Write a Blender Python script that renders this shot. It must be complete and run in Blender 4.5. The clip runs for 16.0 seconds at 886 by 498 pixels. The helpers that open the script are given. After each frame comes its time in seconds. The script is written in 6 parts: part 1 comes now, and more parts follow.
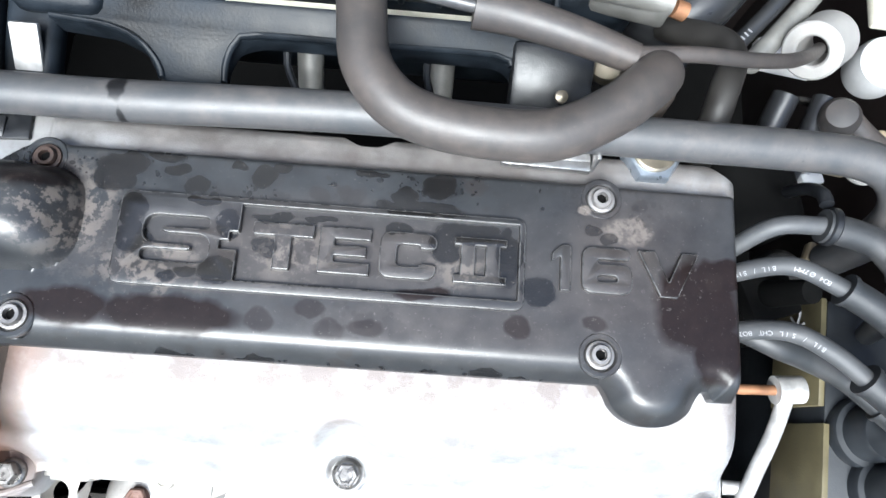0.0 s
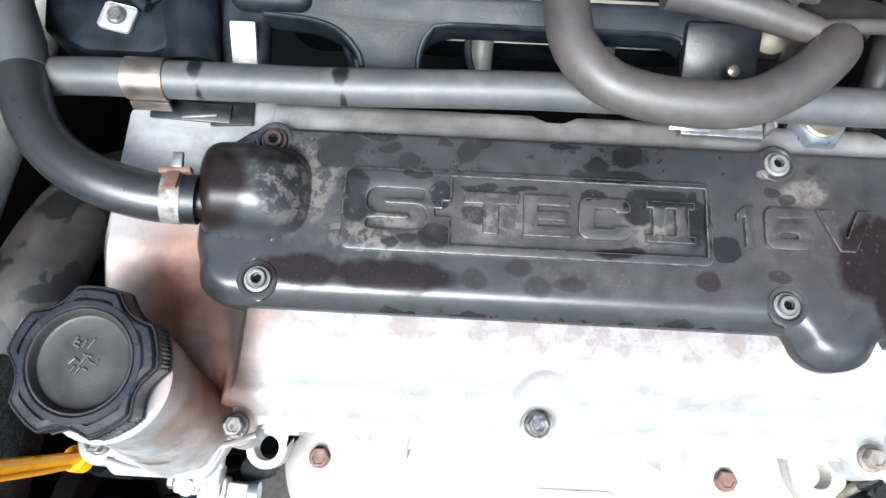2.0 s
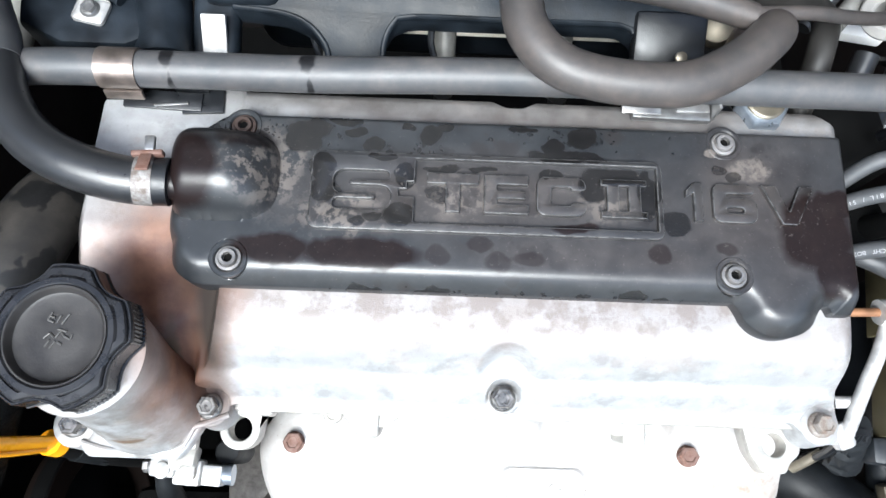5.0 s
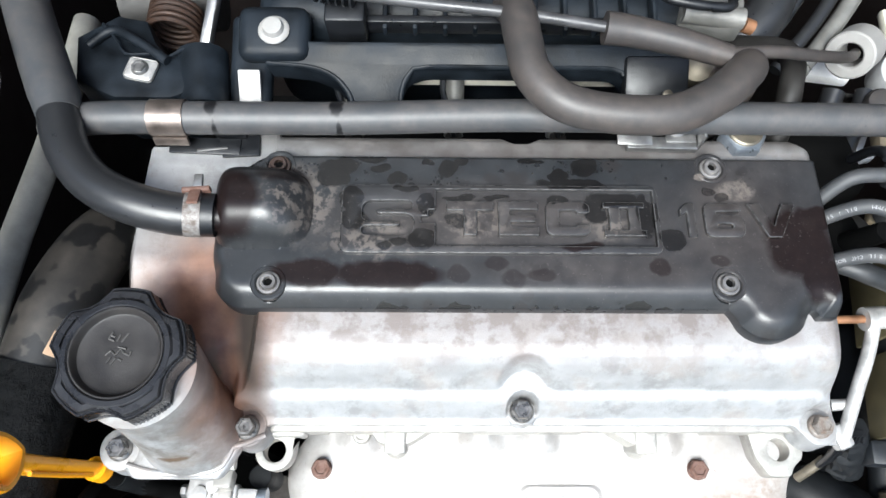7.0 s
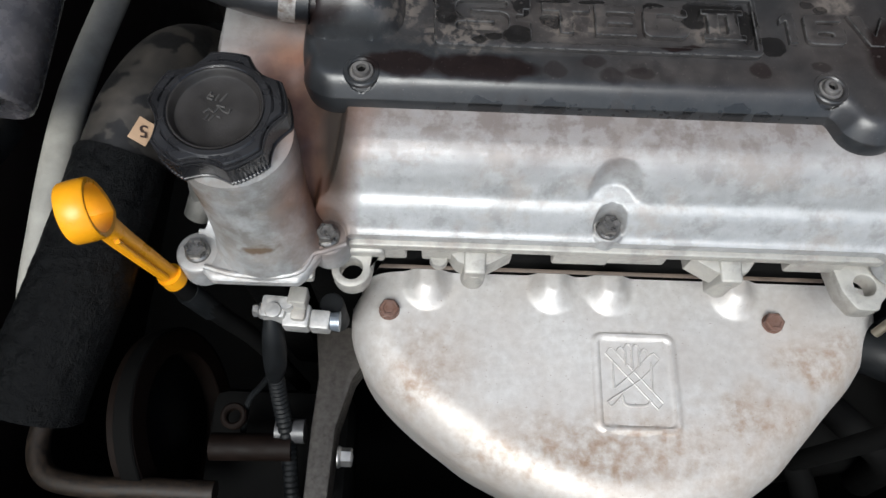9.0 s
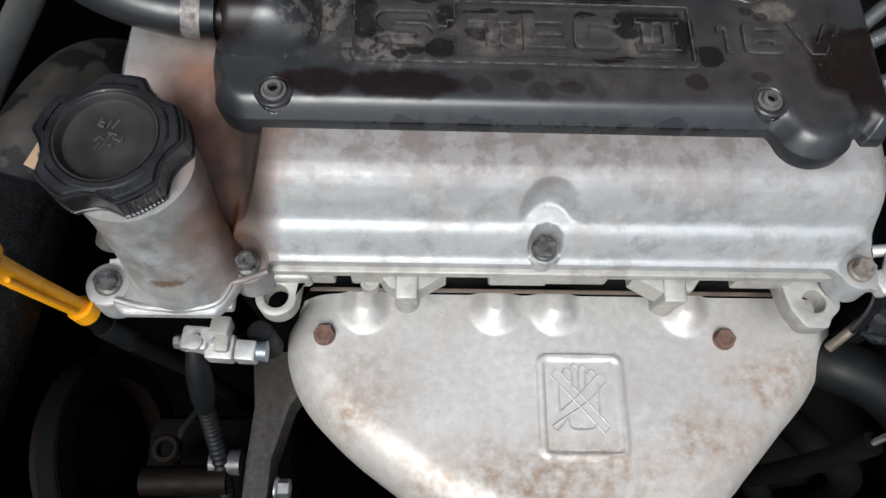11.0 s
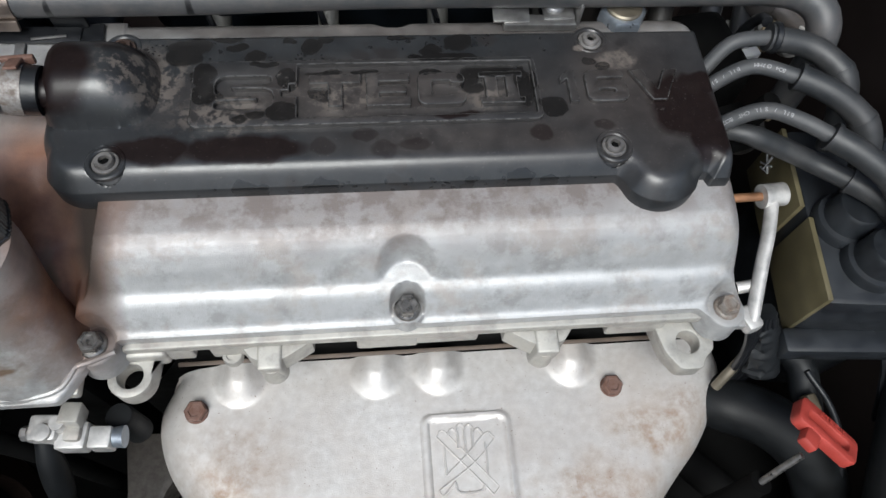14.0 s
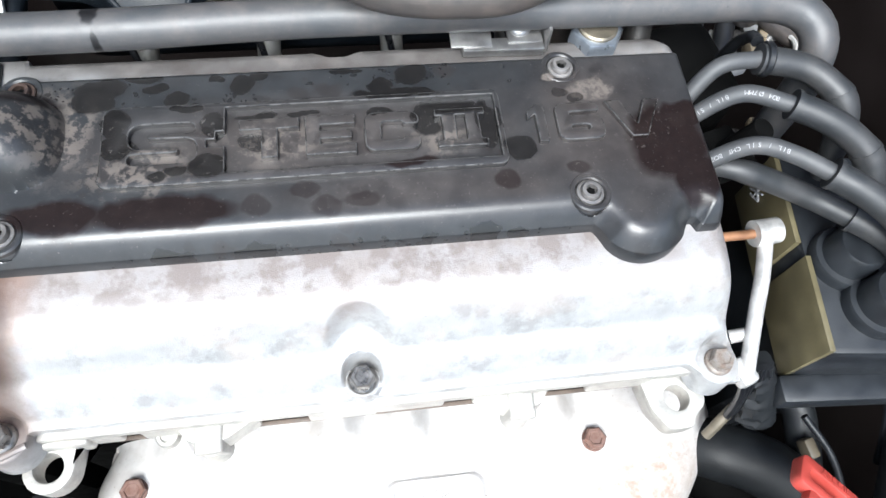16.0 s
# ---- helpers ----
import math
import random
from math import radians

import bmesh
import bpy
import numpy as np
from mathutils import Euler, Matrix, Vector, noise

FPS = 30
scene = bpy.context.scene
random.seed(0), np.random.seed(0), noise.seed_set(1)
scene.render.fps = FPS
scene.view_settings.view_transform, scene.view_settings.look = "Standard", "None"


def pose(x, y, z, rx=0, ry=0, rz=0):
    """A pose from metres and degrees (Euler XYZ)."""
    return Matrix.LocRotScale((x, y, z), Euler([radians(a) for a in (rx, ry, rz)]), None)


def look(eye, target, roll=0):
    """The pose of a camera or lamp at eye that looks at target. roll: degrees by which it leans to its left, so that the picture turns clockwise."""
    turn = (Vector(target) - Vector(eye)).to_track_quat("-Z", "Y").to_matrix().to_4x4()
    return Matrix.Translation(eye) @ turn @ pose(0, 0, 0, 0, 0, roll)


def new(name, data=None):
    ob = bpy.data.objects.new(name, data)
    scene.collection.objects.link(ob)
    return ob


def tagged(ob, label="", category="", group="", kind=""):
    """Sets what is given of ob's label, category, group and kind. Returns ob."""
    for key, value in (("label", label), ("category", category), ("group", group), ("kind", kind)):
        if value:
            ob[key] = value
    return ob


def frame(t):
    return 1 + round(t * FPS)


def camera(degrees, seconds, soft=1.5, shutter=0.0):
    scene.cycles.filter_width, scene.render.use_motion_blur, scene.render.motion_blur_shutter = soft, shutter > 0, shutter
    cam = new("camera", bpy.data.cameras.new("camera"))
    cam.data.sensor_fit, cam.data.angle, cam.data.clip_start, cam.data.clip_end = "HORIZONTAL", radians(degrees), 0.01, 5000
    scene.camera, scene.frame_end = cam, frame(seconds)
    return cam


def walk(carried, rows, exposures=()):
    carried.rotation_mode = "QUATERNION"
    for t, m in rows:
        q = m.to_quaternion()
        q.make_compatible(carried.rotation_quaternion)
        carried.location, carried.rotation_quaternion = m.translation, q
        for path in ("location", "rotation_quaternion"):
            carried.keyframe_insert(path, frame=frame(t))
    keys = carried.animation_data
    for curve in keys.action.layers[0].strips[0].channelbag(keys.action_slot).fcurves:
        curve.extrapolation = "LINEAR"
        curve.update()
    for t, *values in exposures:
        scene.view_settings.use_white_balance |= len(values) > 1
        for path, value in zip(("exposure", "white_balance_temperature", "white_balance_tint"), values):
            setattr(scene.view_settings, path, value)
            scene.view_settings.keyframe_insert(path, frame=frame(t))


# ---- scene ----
cam = camera(65.2, 16.0)
PATH = [
    (0, (0.045, -0.035, 1.147), (0.108, 0.469, -0.787), 11.2),
    (0.5, (0.007, -0.036, 1.157), (0.04, 0.443, -0.784), 8.5),
    (1, (-0.009, -0.04, 1.16), (0.036, 0.431, -0.783), 10.4),
    (1.5, (-0.02, -0.055, 1.168), (-0.003, 0.427, -0.773), 4.4),
    (2, (-0.033, -0.064, 1.171), (-0.059, 0.438, -0.765), 0.1),
    (2.5, (-0.038, -0.056, 1.169), (-0.081, 0.45, -0.765), -1.7),
    (3, (-0.03, -0.06, 1.168), (-0.056, 0.449, -0.766), 0.5),
    (3.5, (-0.023, -0.064, 1.177), (-0.005, 0.458, -0.754), 5.0),
    (4, (-0.021, -0.066, 1.18), (0.004, 0.461, -0.75), 5.3),
    (4.5, (-0.018, -0.073, 1.182), (0.006, 0.459, -0.746), 5.0),
    (4.7, (-0.02, -0.078, 1.18), (0.001, 0.46, -0.746), 4.5),
    (6.8, (-0.03, -0.116, 1.201), (0.009, 0.58, -0.674), 3.6),
    (7, (-0.037, -0.12, 1.205), (-0.002, 0.613, -0.655), 2.9),
    (7.5, (-0.059, -0.153, 1.19), (-0.033, 0.621, -0.654), 3.5),
    (8, (-0.102, -0.194, 1.159), (-0.117, 0.59, -0.681), 2.2),
    (8.5, (-0.1, -0.218, 1.148), (-0.093, 0.553, -0.698), 3.1),
    (9, (-0.085, -0.225, 1.152), (-0.048, 0.539, -0.696), 4.6),
    (11.3, (-0.05, -0.2, 1.14), (0.025, 0.548, -0.714), 6.0),
    (11.5, (-0.049, -0.201, 1.14), (0.029, 0.554, -0.71), 6.0),
    (12, (-0.047, -0.196, 1.143), (0.033, 0.581, -0.698), 5.4),
    (12.5, (-0.037, -0.199, 1.143), (0.044, 0.604, -0.687), 5.4),
    (13, (-0.02, -0.213, 1.137), (0.111, 0.634, -0.67), 7.5),
    (13.5, (-0.009, -0.224, 1.142), (0.166, 0.65, -0.648), 8.3),
    (14, (0.002, -0.196, 1.136), (0.194, 0.688, -0.647), 8.4),
    (14.5, (0.005, -0.144, 1.121), (0.209, 0.726, -0.668), 9.5),
    (15, (0.013, -0.11, 1.108), (0.266, 0.736, -0.687), 12.5),
    (15.5, (0.018, -0.112, 1.113), (0.271, 0.723, -0.687), 11.9),
    (16, (0.02, -0.144, 1.115), (0.262, 0.686, -0.689), 10.2),
]
EXPOSURES = [(0.0, 1.56, 6130, 5), (1.5, 1.60, 6130, 5), (2.5, 1.40, 6130, 5), (4.5, 1.40, 6130, 5), (7.0, 1.06, 6300, 5), (7.5, 0.97, 6330, 5), (8.0, 0.65, 6390, 6), (9.0, 0.16, 6470, 6), (12.5, 0.09, 6450, 6), (14.0, 0.08, 6450, 6), (14.5, 0.38, 6290, 5), (15.0, 1.01, 6200, 5), (16.0, 1.29, 6230, 6)]
walk(cam, [(t, look(eye, target, roll)) for t, eye, target, roll in PATH], EXPOSURES)

# ---- world and sun: soft daylight from in front of the car, the raised bonnet shades the rear ----
world = bpy.data.worlds.new("world")
scene.world = world
world.use_nodes = True
wn = world.node_tree.nodes
sky = wn.new("ShaderNodeTexSky")
sky.sky_type = 'NISHITA'
sky.sun_disc = False
sky.sun_elevation, sky.sun_rotation = radians(55), radians(197)
sky.air_density, sky.dust_density = 1.0, 3.0
wn["Background"].inputs["Strength"].default_value = 0.13
world.node_tree.links.new(sky.outputs[0], wn["Background"].inputs["Color"])

sun_data = bpy.data.lights.new("sun", 'SUN')
sun_data.energy, sun_data.angle, sun_data.color = 3.2, radians(32), (0.965, 0.985, 1.0)
sun = new("sun", sun_data)
sun.matrix_world = look((-0.50, -1.65, 3.3), (0, 0, 0.8))

# ---- materials ----
class Mat:
    """A node material; places are world metres."""

    def __init__(self, name, rough=0.5, metal=0.0, color=(0.5, 0.5, 0.5)):
        self.m = bpy.data.materials.new(name)
        self.m.use_nodes = True
        self.t = self.m.node_tree
        self.b = self.t.nodes["Principled BSDF"]
        self.set("Roughness", rough)
        self.set("Metallic", metal)
        self.set("Base Color", (*color, 1))
        geo = self.t.nodes.new("ShaderNodeNewGeometry")
        self.pos = geo.outputs["Position"]
        self.up = geo.outputs["Normal"]

    def link(self, value, socket):
        if isinstance(value, bpy.types.NodeSocket):
            self.t.links.new(value, socket)
        elif socket.type == 'RGBA' and not isinstance(value, (int, float)):
            socket.default_value = (*value[:3], 1)
        elif socket.type == 'RGBA':
            socket.default_value = (value, value, value, 1)
        else:
            socket.default_value = value

    def set(self, key, value):
        self.link(value, self.b.inputs[key])

    def noise(self, scale, detail=4.0, rough=0.55, distort=0.0, vec=None):
        n = self.t.nodes.new("ShaderNodeTexNoise")
        n.inputs["Scale"].default_value, n.inputs["Detail"].default_value = scale, detail
        n.inputs["Roughness"].default_value, n.inputs["Distortion"].default_value = rough, distort
        self.link(vec or self.pos, n.inputs["Vector"])
        return n.outputs["Fac"]

    def wobble(self, scale, amount):
        n = self.t.nodes.new("ShaderNodeTexNoise")
        n.inputs["Scale"].default_value = scale
        self.link(self.pos, n.inputs["Vector"])
        return self.vec('ADD', self.pos, self.vec('SCALE', self.vec('SUBTRACT', n.outputs["Color"], (0.5, 0.5, 0.5)), amount))

    def vec(self, op, a, b):
        n = self.t.nodes.new("ShaderNodeVectorMath")
        n.operation = op
        self.link(a, n.inputs[0])
        self.link(b, n.inputs["Scale"] if op == 'SCALE' else n.inputs[1])
        return n.outputs["Value"] if op in ('LENGTH', 'DISTANCE') else n.outputs[0]

    def spots(self, scale, vec=None, feature='F1', rand=1.0):
        n = self.t.nodes.new("ShaderNodeTexVoronoi")
        n.feature = feature
        n.inputs["Scale"].default_value, n.inputs["Randomness"].default_value = scale, rand
        self.link(vec or self.pos, n.inputs["Vector"])
        return n.outputs["Distance"]

    def ramp(self, fac, *stops):
        n = self.t.nodes.new("ShaderNodeValToRGB")
        e = n.color_ramp.elements
        while len(e) < len(stops):
            e.new(0.5)
        for k, (p, c) in zip(e, stops):
            k.position = p
            k.color = (c, c, c, 1) if isinstance(c, (int, float)) else (*c, 1)
        self.link(fac, n.inputs[0])
        return n.outputs[0]

    def mix(self, fac, a, b):
        n = self.t.nodes.new("ShaderNodeMix")
        n.data_type = 'RGBA'
        self.link(fac, n.inputs[0])
        self.link(a, n.inputs[6])
        self.link(b, n.inputs[7])
        return n.outputs[2]

    def math(self, op, a, b=0.0, clamp=False):
        n = self.t.nodes.new("ShaderNodeMath")
        n.operation, n.use_clamp = op, clamp
        self.link(a, n.inputs[0])
        self.link(b, n.inputs[1])
        return n.outputs[0]

    def blot(self, centre, radii, soft=0.3, wob=0.6, scale=120.0, detail=0.6):
        """1 inside an uneven patch round centre, 0 outside."""
        d = self.vec('LENGTH', self.vec('DIVIDE', self.vec('SUBTRACT', self.pos, centre), radii), (0, 0, 0))
        d = self.math('ADD', d, self.math('MULTIPLY', self.math('SUBTRACT', self.noise(scale, detail), 0.5), wob))
        return self.ramp(self.math('MULTIPLY', d, 0.5), (0.5 - soft / 2, 1.0), (0.5 + soft / 2, 0.0))

    def any(self, *masks):
        out = masks[0]
        for m in masks[1:]:
            out = self.math('MAXIMUM', out, m)
        return out

    def bump(self, height, strength=0.3, distance=0.001):
        n = self.t.nodes.new("ShaderNodeBump")
        n.inputs["Strength"].default_value, n.inputs["Distance"].default_value = strength, distance
        self.link(height, n.inputs["Height"])
        self.link(n.outputs[0], self.b.inputs["Normal"])


def plain(name, color, rough=0.5, metal=0.0, var=0.35, scale=90.0, fine=900.0, bump=0.15, gloss=0.5):
    """A worn surface of one colour: stains at centimetres, grain at a millimetre."""
    m = Mat(name, rough, metal)
    big, small = m.noise(scale, 5), m.noise(fine, 3)
    dark = tuple(c * (1 - var) for c in color)
    light = tuple(min(1, c * (1 + var * 0.7)) for c in color)
    col = m.ramp(big, (0.3, dark), (0.7, light))
    m.set("Base Color", m.mix(m.math('MULTIPLY', small, 0.25), col, tuple(c * 0.6 for c in color)))
    m.set("Roughness", m.ramp(big, (0.3, max(0.05, rough - 0.1)), (0.7, min(1, rough + 0.12))))
    m.set("Specular IOR Level", gloss)
    m.bump(small, bump, 0.0006)
    return m.m


def cover_plastic():
    """Black plastic under grey dust, spotted by old drips that dried glossy."""
    m = Mat("cover_plastic", 0.45)
    big, mid, fine = m.noise(30, 5), m.noise(160, 5, 0.6), m.noise(1400, 3)
    bent = m.wobble(75, 0.009)
    bent = m.vec('ADD', bent, m.vec('SCALE', m.vec('SUBTRACT', m.wobble(240, 0.0012), m.pos), 1.0))

    def drop(x, y, rx, ry, amount=1.0):
        flat = m.vec('MULTIPLY', m.vec('SUBTRACT', bent, (x, y, 0.85)), (1 / rx, 1 / ry, 0))
        d = m.vec('LENGTH', flat, (0, 0, 0))
        return m.ramp(m.math('MULTIPLY', d, 0.5), (0.43, amount), (0.57, 0.0))

    soft = m.noise(70, 6, 0.6)
    grey = m.ramp(soft, (0.3, (0.0125, 0.0142, 0.0167)), (0.72, (0.031, 0.033, 0.0355)))
    warm = m.ramp(soft, (0.3, (0.028, 0.0242, 0.0235)), (0.72, (0.066, 0.058, 0.055)))
    field = m.any(m.blot((0.003, 0.037, 0.85), (0.100, 0.021, 0.05), 0.4, 0.6, 60), m.blot((0.06, 0.008, 0.85), (0.075, 0.011, 0.05), 0.5, 0.8, 60), m.blot((0.140, 0.035, 0.85), (0.045, 0.04, 0.05), 0.5, 0.8, 50))
    dust = m.mix(m.math('MULTIPLY', field, m.ramp(big, (0.3, 0.6), (0.6, 1.0))), grey, warm)
    ghost = m.math('MULTIPLY', m.any(m.ramp(m.spots(80, bent), (0.30, 0.6), (0.36, 0.0)), m.ramp(m.spots(200, bent), (0.26, 0.45), (0.33, 0.0))), m.ramp(m.noise(24, 3), (0.45, 0.0), (0.56, 1.0)))
    dust = m.mix(ghost, dust, m.ramp(big, (0.4, (0.016, 0.015, 0.0155)), (0.6, (0.020, 0.016, 0.0155))))
    tan = m.math('MULTIPLY', m.any(m.blot((-0.072, 0.024, 0.85), (0.022, 0.010, 0.05), 0.5, 1.0, 90), m.blot((-0.104, 0.050, 0.855), (0.013, 0.022, 0.05), 0.5, 1.2, 110), m.blot((-0.064, 0.030, 0.85), (0.014, 0.007, 0.05), 0.5, 1.2, 90), m.blot((-0.015, 0.034, 0.85), (0.018, 0.010, 0.05), 0.6, 1.2, 110), m.blot((0.062, 0.033, 0.85), (0.012, 0.007, 0.05), 0.6, 1.2, 110), m.blot((-0.116, 0.044, 0.868), (0.013, 0.014, 0.02), 0.4, 1.0, 60)),
                 m.ramp(m.noise(170, 6, 0.65), (0.49, 0.0), (0.55, 0.85)))
    tan = m.any(tan, m.math('MULTIPLY', drop(0.137, 0.057, 0.012, 0.0062), m.ramp(m.noise(260, 6, 0.7), (0.40, 0.15), (0.56, 1.0))), drop(0.117, 0.064, 0.003, 0.002), drop(0.176, 0.037, 0.004, 0.005, 0.5))
    # black drops on the rear strip and the panel, brown-black films on the front strip
    black = m.any(drop(-0.089, 0.071, 0.012, 0.0060), drop(-0.093, 0.064, 0.009, 0.006), drop(-0.067, 0.070, 0.005, 0.0028), drop(-0.071, 0.076, 0.008, 0.002), drop(-0.057, 0.064, 0.006, 0.0045), drop(-0.039, 0.073, 0.004, 0.0022), drop(-0.027, 0.070, 0.0058, 0.0056), drop(-0.020, 0.0745, 0.0046, 0.003), drop(0.020, 0.076, 0.008, 0.002), drop(0.036, 0.066, 0.006, 0.0035),
                  drop(-0.082, 0.050, 0.0078, 0.0075), drop(-0.081, 0.037, 0.0078, 0.0075), drop(-0.051, 0.055, 0.0065, 0.0018), drop(-0.040, 0.046, 0.0065, 0.0062), drop(-0.042, 0.024, 0.0075, 0.0065), drop(-0.054, 0.0235, 0.0048, 0.0035), drop(-0.062, 0.021, 0.0045, 0.003), drop(-0.021, 0.051, 0.010, 0.0022), drop(0.0, 0.051, 0.007, 0.0018), drop(0.034, 0.049, 0.006, 0.0035), drop(-0.023, 0.037, 0.006, 0.005, 0.8),
                  drop(0.052, 0.0715, 0.0088, 0.0058), drop(0.045, 0.060, 0.021, 0.0042), drop(0.121, 0.056, 0.0045, 0.003, 0.7), drop(0.129, 0.052, 0.005, 0.004, 0.7), drop(0.066, 0.050, 0.015, 0.0058), drop(0.056, 0.043, 0.007, 0.007), drop(0.084, 0.040, 0.0060, 0.014), drop(0.098, 0.027, 0.0078, 0.006))
    patch = m.blot((-0.02, 0.068, 0.85), (0.15, 0.012, 0.05), 0.4, 0.6, 50)
    small = m.math('MULTIPLY', m.any(m.ramp(m.spots(150, bent), (0.22, 0.9), (0.30, 0.0)), m.ramp(m.spots(330, bent), (0.20, 0.8), (0.28, 0.0))), m.math('MULTIPLY', m.ramp(m.noise(36, 2), (0.46, 1.0), (0.54, 0.0)), patch))
    film = m.any(drop(-0.060, 0.005, 0.030, 0.0085), drop(-0.105, 0.006, 0.020, 0.008), drop(-0.001, 0.012, 0.006, 0.004, 0.5), drop(0.024, 0.005, 0.007, 0.004, 0.5), drop(-0.022, 0.005, 0.006, 0.005, 0.5), drop(0.008, 0.003, 0.008, 0.004, 0.4), drop(0.046, 0.021, 0.012, 0.0035),
                 drop(0.088, 0.011, 0.006, 0.005, 0.7), drop(0.123, 0.014, 0.006, 0.0035, 0.6), drop(0.168, 0.024, 0.019, 0.020), drop(0.180, 0.039, 0.012, 0.008), drop(0.178, 0.004, 0.012, 0.013), drop(-0.150, 0.040, 0.022, 0.019), drop(-0.120, 0.060, 0.013, 0.009, 0.8))
    streak = m.any(drop(0.049, -0.012, 0.005, 0.0020), drop(0.077, -0.0105, 0.007, 0.0024), drop(-0.024, -0.0115, 0.010, 0.0018), drop(-0.058, -0.0115, 0.009, 0.0022), drop(0.092, -0.012, 0.005, 0.0020),
                   m.math('MULTIPLY', m.ramp(m.spots(190, bent), (0.22, 0.8), (0.30, 0.0)), m.blot((0.03, -0.0125, 0.838), (0.12, 0.004, 0.012), 0.4, 0.6, 50)))
    wet = m.any(black, small, film, streak)
    col = m.mix(m.math('MULTIPLY', tan, 0.7), dust, (0.175, 0.150, 0.132))
    col = m.mix(m.math('MULTIPLY', fine, 0.22), col, (0.012, 0.012, 0.013))
    col = m.mix(m.math('MULTIPLY', m.any(small, streak), 0.75), col, (0.007, 0.007, 0.0075))
    col = m.mix(m.math('MULTIPLY', black, 0.9), col, m.ramp(mid, (0.3, (0.004, 0.004, 0.004)), (0.7, (0.011, 0.010, 0.010))))
    col = m.mix(m.math('MULTIPLY', film, 0.93), col, m.ramp(mid, (0.3, (0.006, 0.003, 0.003)), (0.7, (0.012, 0.007, 0.0065))))
    pale = m.math('MULTIPLY', m.ramp(m.noise(420, 6, 0.7), (0.60, 0.0), (0.68, 0.55)), m.any(field, 0.25))
    col = m.mix(pale, col, (0.135, 0.122, 0.115))
    col = m.mix(m.ramp(m.spots(420, m.wobble(300, 0.004)), (0.05, 0.6), (0.08, 0.0)), col, (0.20, 0.18, 0.165))
    m.set("Base Color", col)
    m.set("Roughness", m.mix(wet, m.ramp(mid, (0.3, 0.29), (0.7, 0.40)), m.mix(film, 0.22, 0.34)))
    m.set("IOR", 1.6)
    m.set("Specular IOR Level", m.mix(film, 0.5, 0.2))
    m.bump(m.math('ADD', m.math('MULTIPLY', fine, 0.6), mid), 0.13, 0.0005)
    return m.m


def cast_aluminium(name, tint=(0.485, 0.49, 0.495), stain=1.0, rough=0.46):
    """Bare cast aluminium, satin, with brown stains, baked-on oil and near-black bands."""
    m = Mat(name, rough, 0.5)
    big, mid, fine = m.noise(30, 5), m.noise(140, 6, 0.62), m.noise(1500, 4)
    col = m.ramp(mid, (0.25, tuple(c * 0.78 for c in tint)), (0.7, tint))
    brown = m.ramp(m.math('MULTIPLY', m.noise(90, 6, 0.65), big), (0.25, 0.0), (0.36, 0.6 * stain))
    col = m.mix(brown, col, (0.30, 0.262, 0.235))
    grime = m.ramp(m.noise(55, 7, 0.68), (0.52, 0.0), (0.62, 0.38 * stain))
    col = m.mix(grime, col, (0.20, 0.19, 0.18))
    neck = m.math('MULTIPLY', m.blot((-0.180, -0.060, 0.82), (0.034, 0.040, 0.05), 0.6, 0.6, 60), m.ramp(m.noise(48, 7, 0.66), (0.42, 0.0), (0.58, 0.75 * stain)))
    col = m.mix(neck, col, (0.175, 0.150, 0.120))
    col = m.mix(m.ramp(m.noise(700, 5, 0.7), (0.62, 0.0), (0.72, 0.4 * stain)), col, (0.13, 0.11, 0.095))
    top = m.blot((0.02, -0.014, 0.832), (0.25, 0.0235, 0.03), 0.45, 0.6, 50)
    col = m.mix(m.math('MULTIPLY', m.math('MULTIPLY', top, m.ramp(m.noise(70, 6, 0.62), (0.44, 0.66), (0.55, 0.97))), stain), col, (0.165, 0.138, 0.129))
    # near-black brown band along the plastic cover's rear edge
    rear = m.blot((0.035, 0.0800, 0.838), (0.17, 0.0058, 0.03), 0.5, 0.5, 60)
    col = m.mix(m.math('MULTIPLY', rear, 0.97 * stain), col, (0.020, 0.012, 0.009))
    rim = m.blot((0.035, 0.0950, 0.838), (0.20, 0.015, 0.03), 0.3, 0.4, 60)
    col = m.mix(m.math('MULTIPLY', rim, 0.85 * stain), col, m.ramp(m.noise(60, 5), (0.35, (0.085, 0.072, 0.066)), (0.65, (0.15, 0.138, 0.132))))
    # shade in the seats round the flange bolts, painted as dark rings
    ring = m.any(*[m.blot((bx, by, 0.79), (0.0108, 0.0108, 0.02), 0.4, 0.7, 150) for bx, by in ((-0.144, -0.0685), (0.1952, -0.0672), (-0.216, -0.0805))], m.math('MULTIPLY', m.blot((0.0172, -0.0592, 0.79), (0.0092, 0.0092, 0.02), 0.5, 0.7, 150), 0.5))
    col = m.mix(m.math('MULTIPLY', ring, 0.6 * stain), col, (0.10, 0.085, 0.072))
    haze = m.blot((-0.180, 0.010, 0.84), (0.05, 0.05, 0.04), 0.8, 0.8, 45)
    col = m.mix(m.math('MULTIPLY', haze, 0.45 * stain), col, (0.26, 0.22, 0.195))
    burnt = m.any(m.blot((-0.1620, -0.006, 0.830), (0.033, 0.042, 0.06), 0.55, 0.5, 45), m.blot((-0.1500, -0.040, 0.812), (0.017, 0.040, 0.05), 0.55, 0.6, 50))
    col = m.mix(m.math('MULTIPLY', burnt, 0.95 * stain), col, m.ramp(m.noise(80, 5), (0.35, (0.115, 0.034, 0.014)), (0.65, (0.21, 0.085, 0.040))))
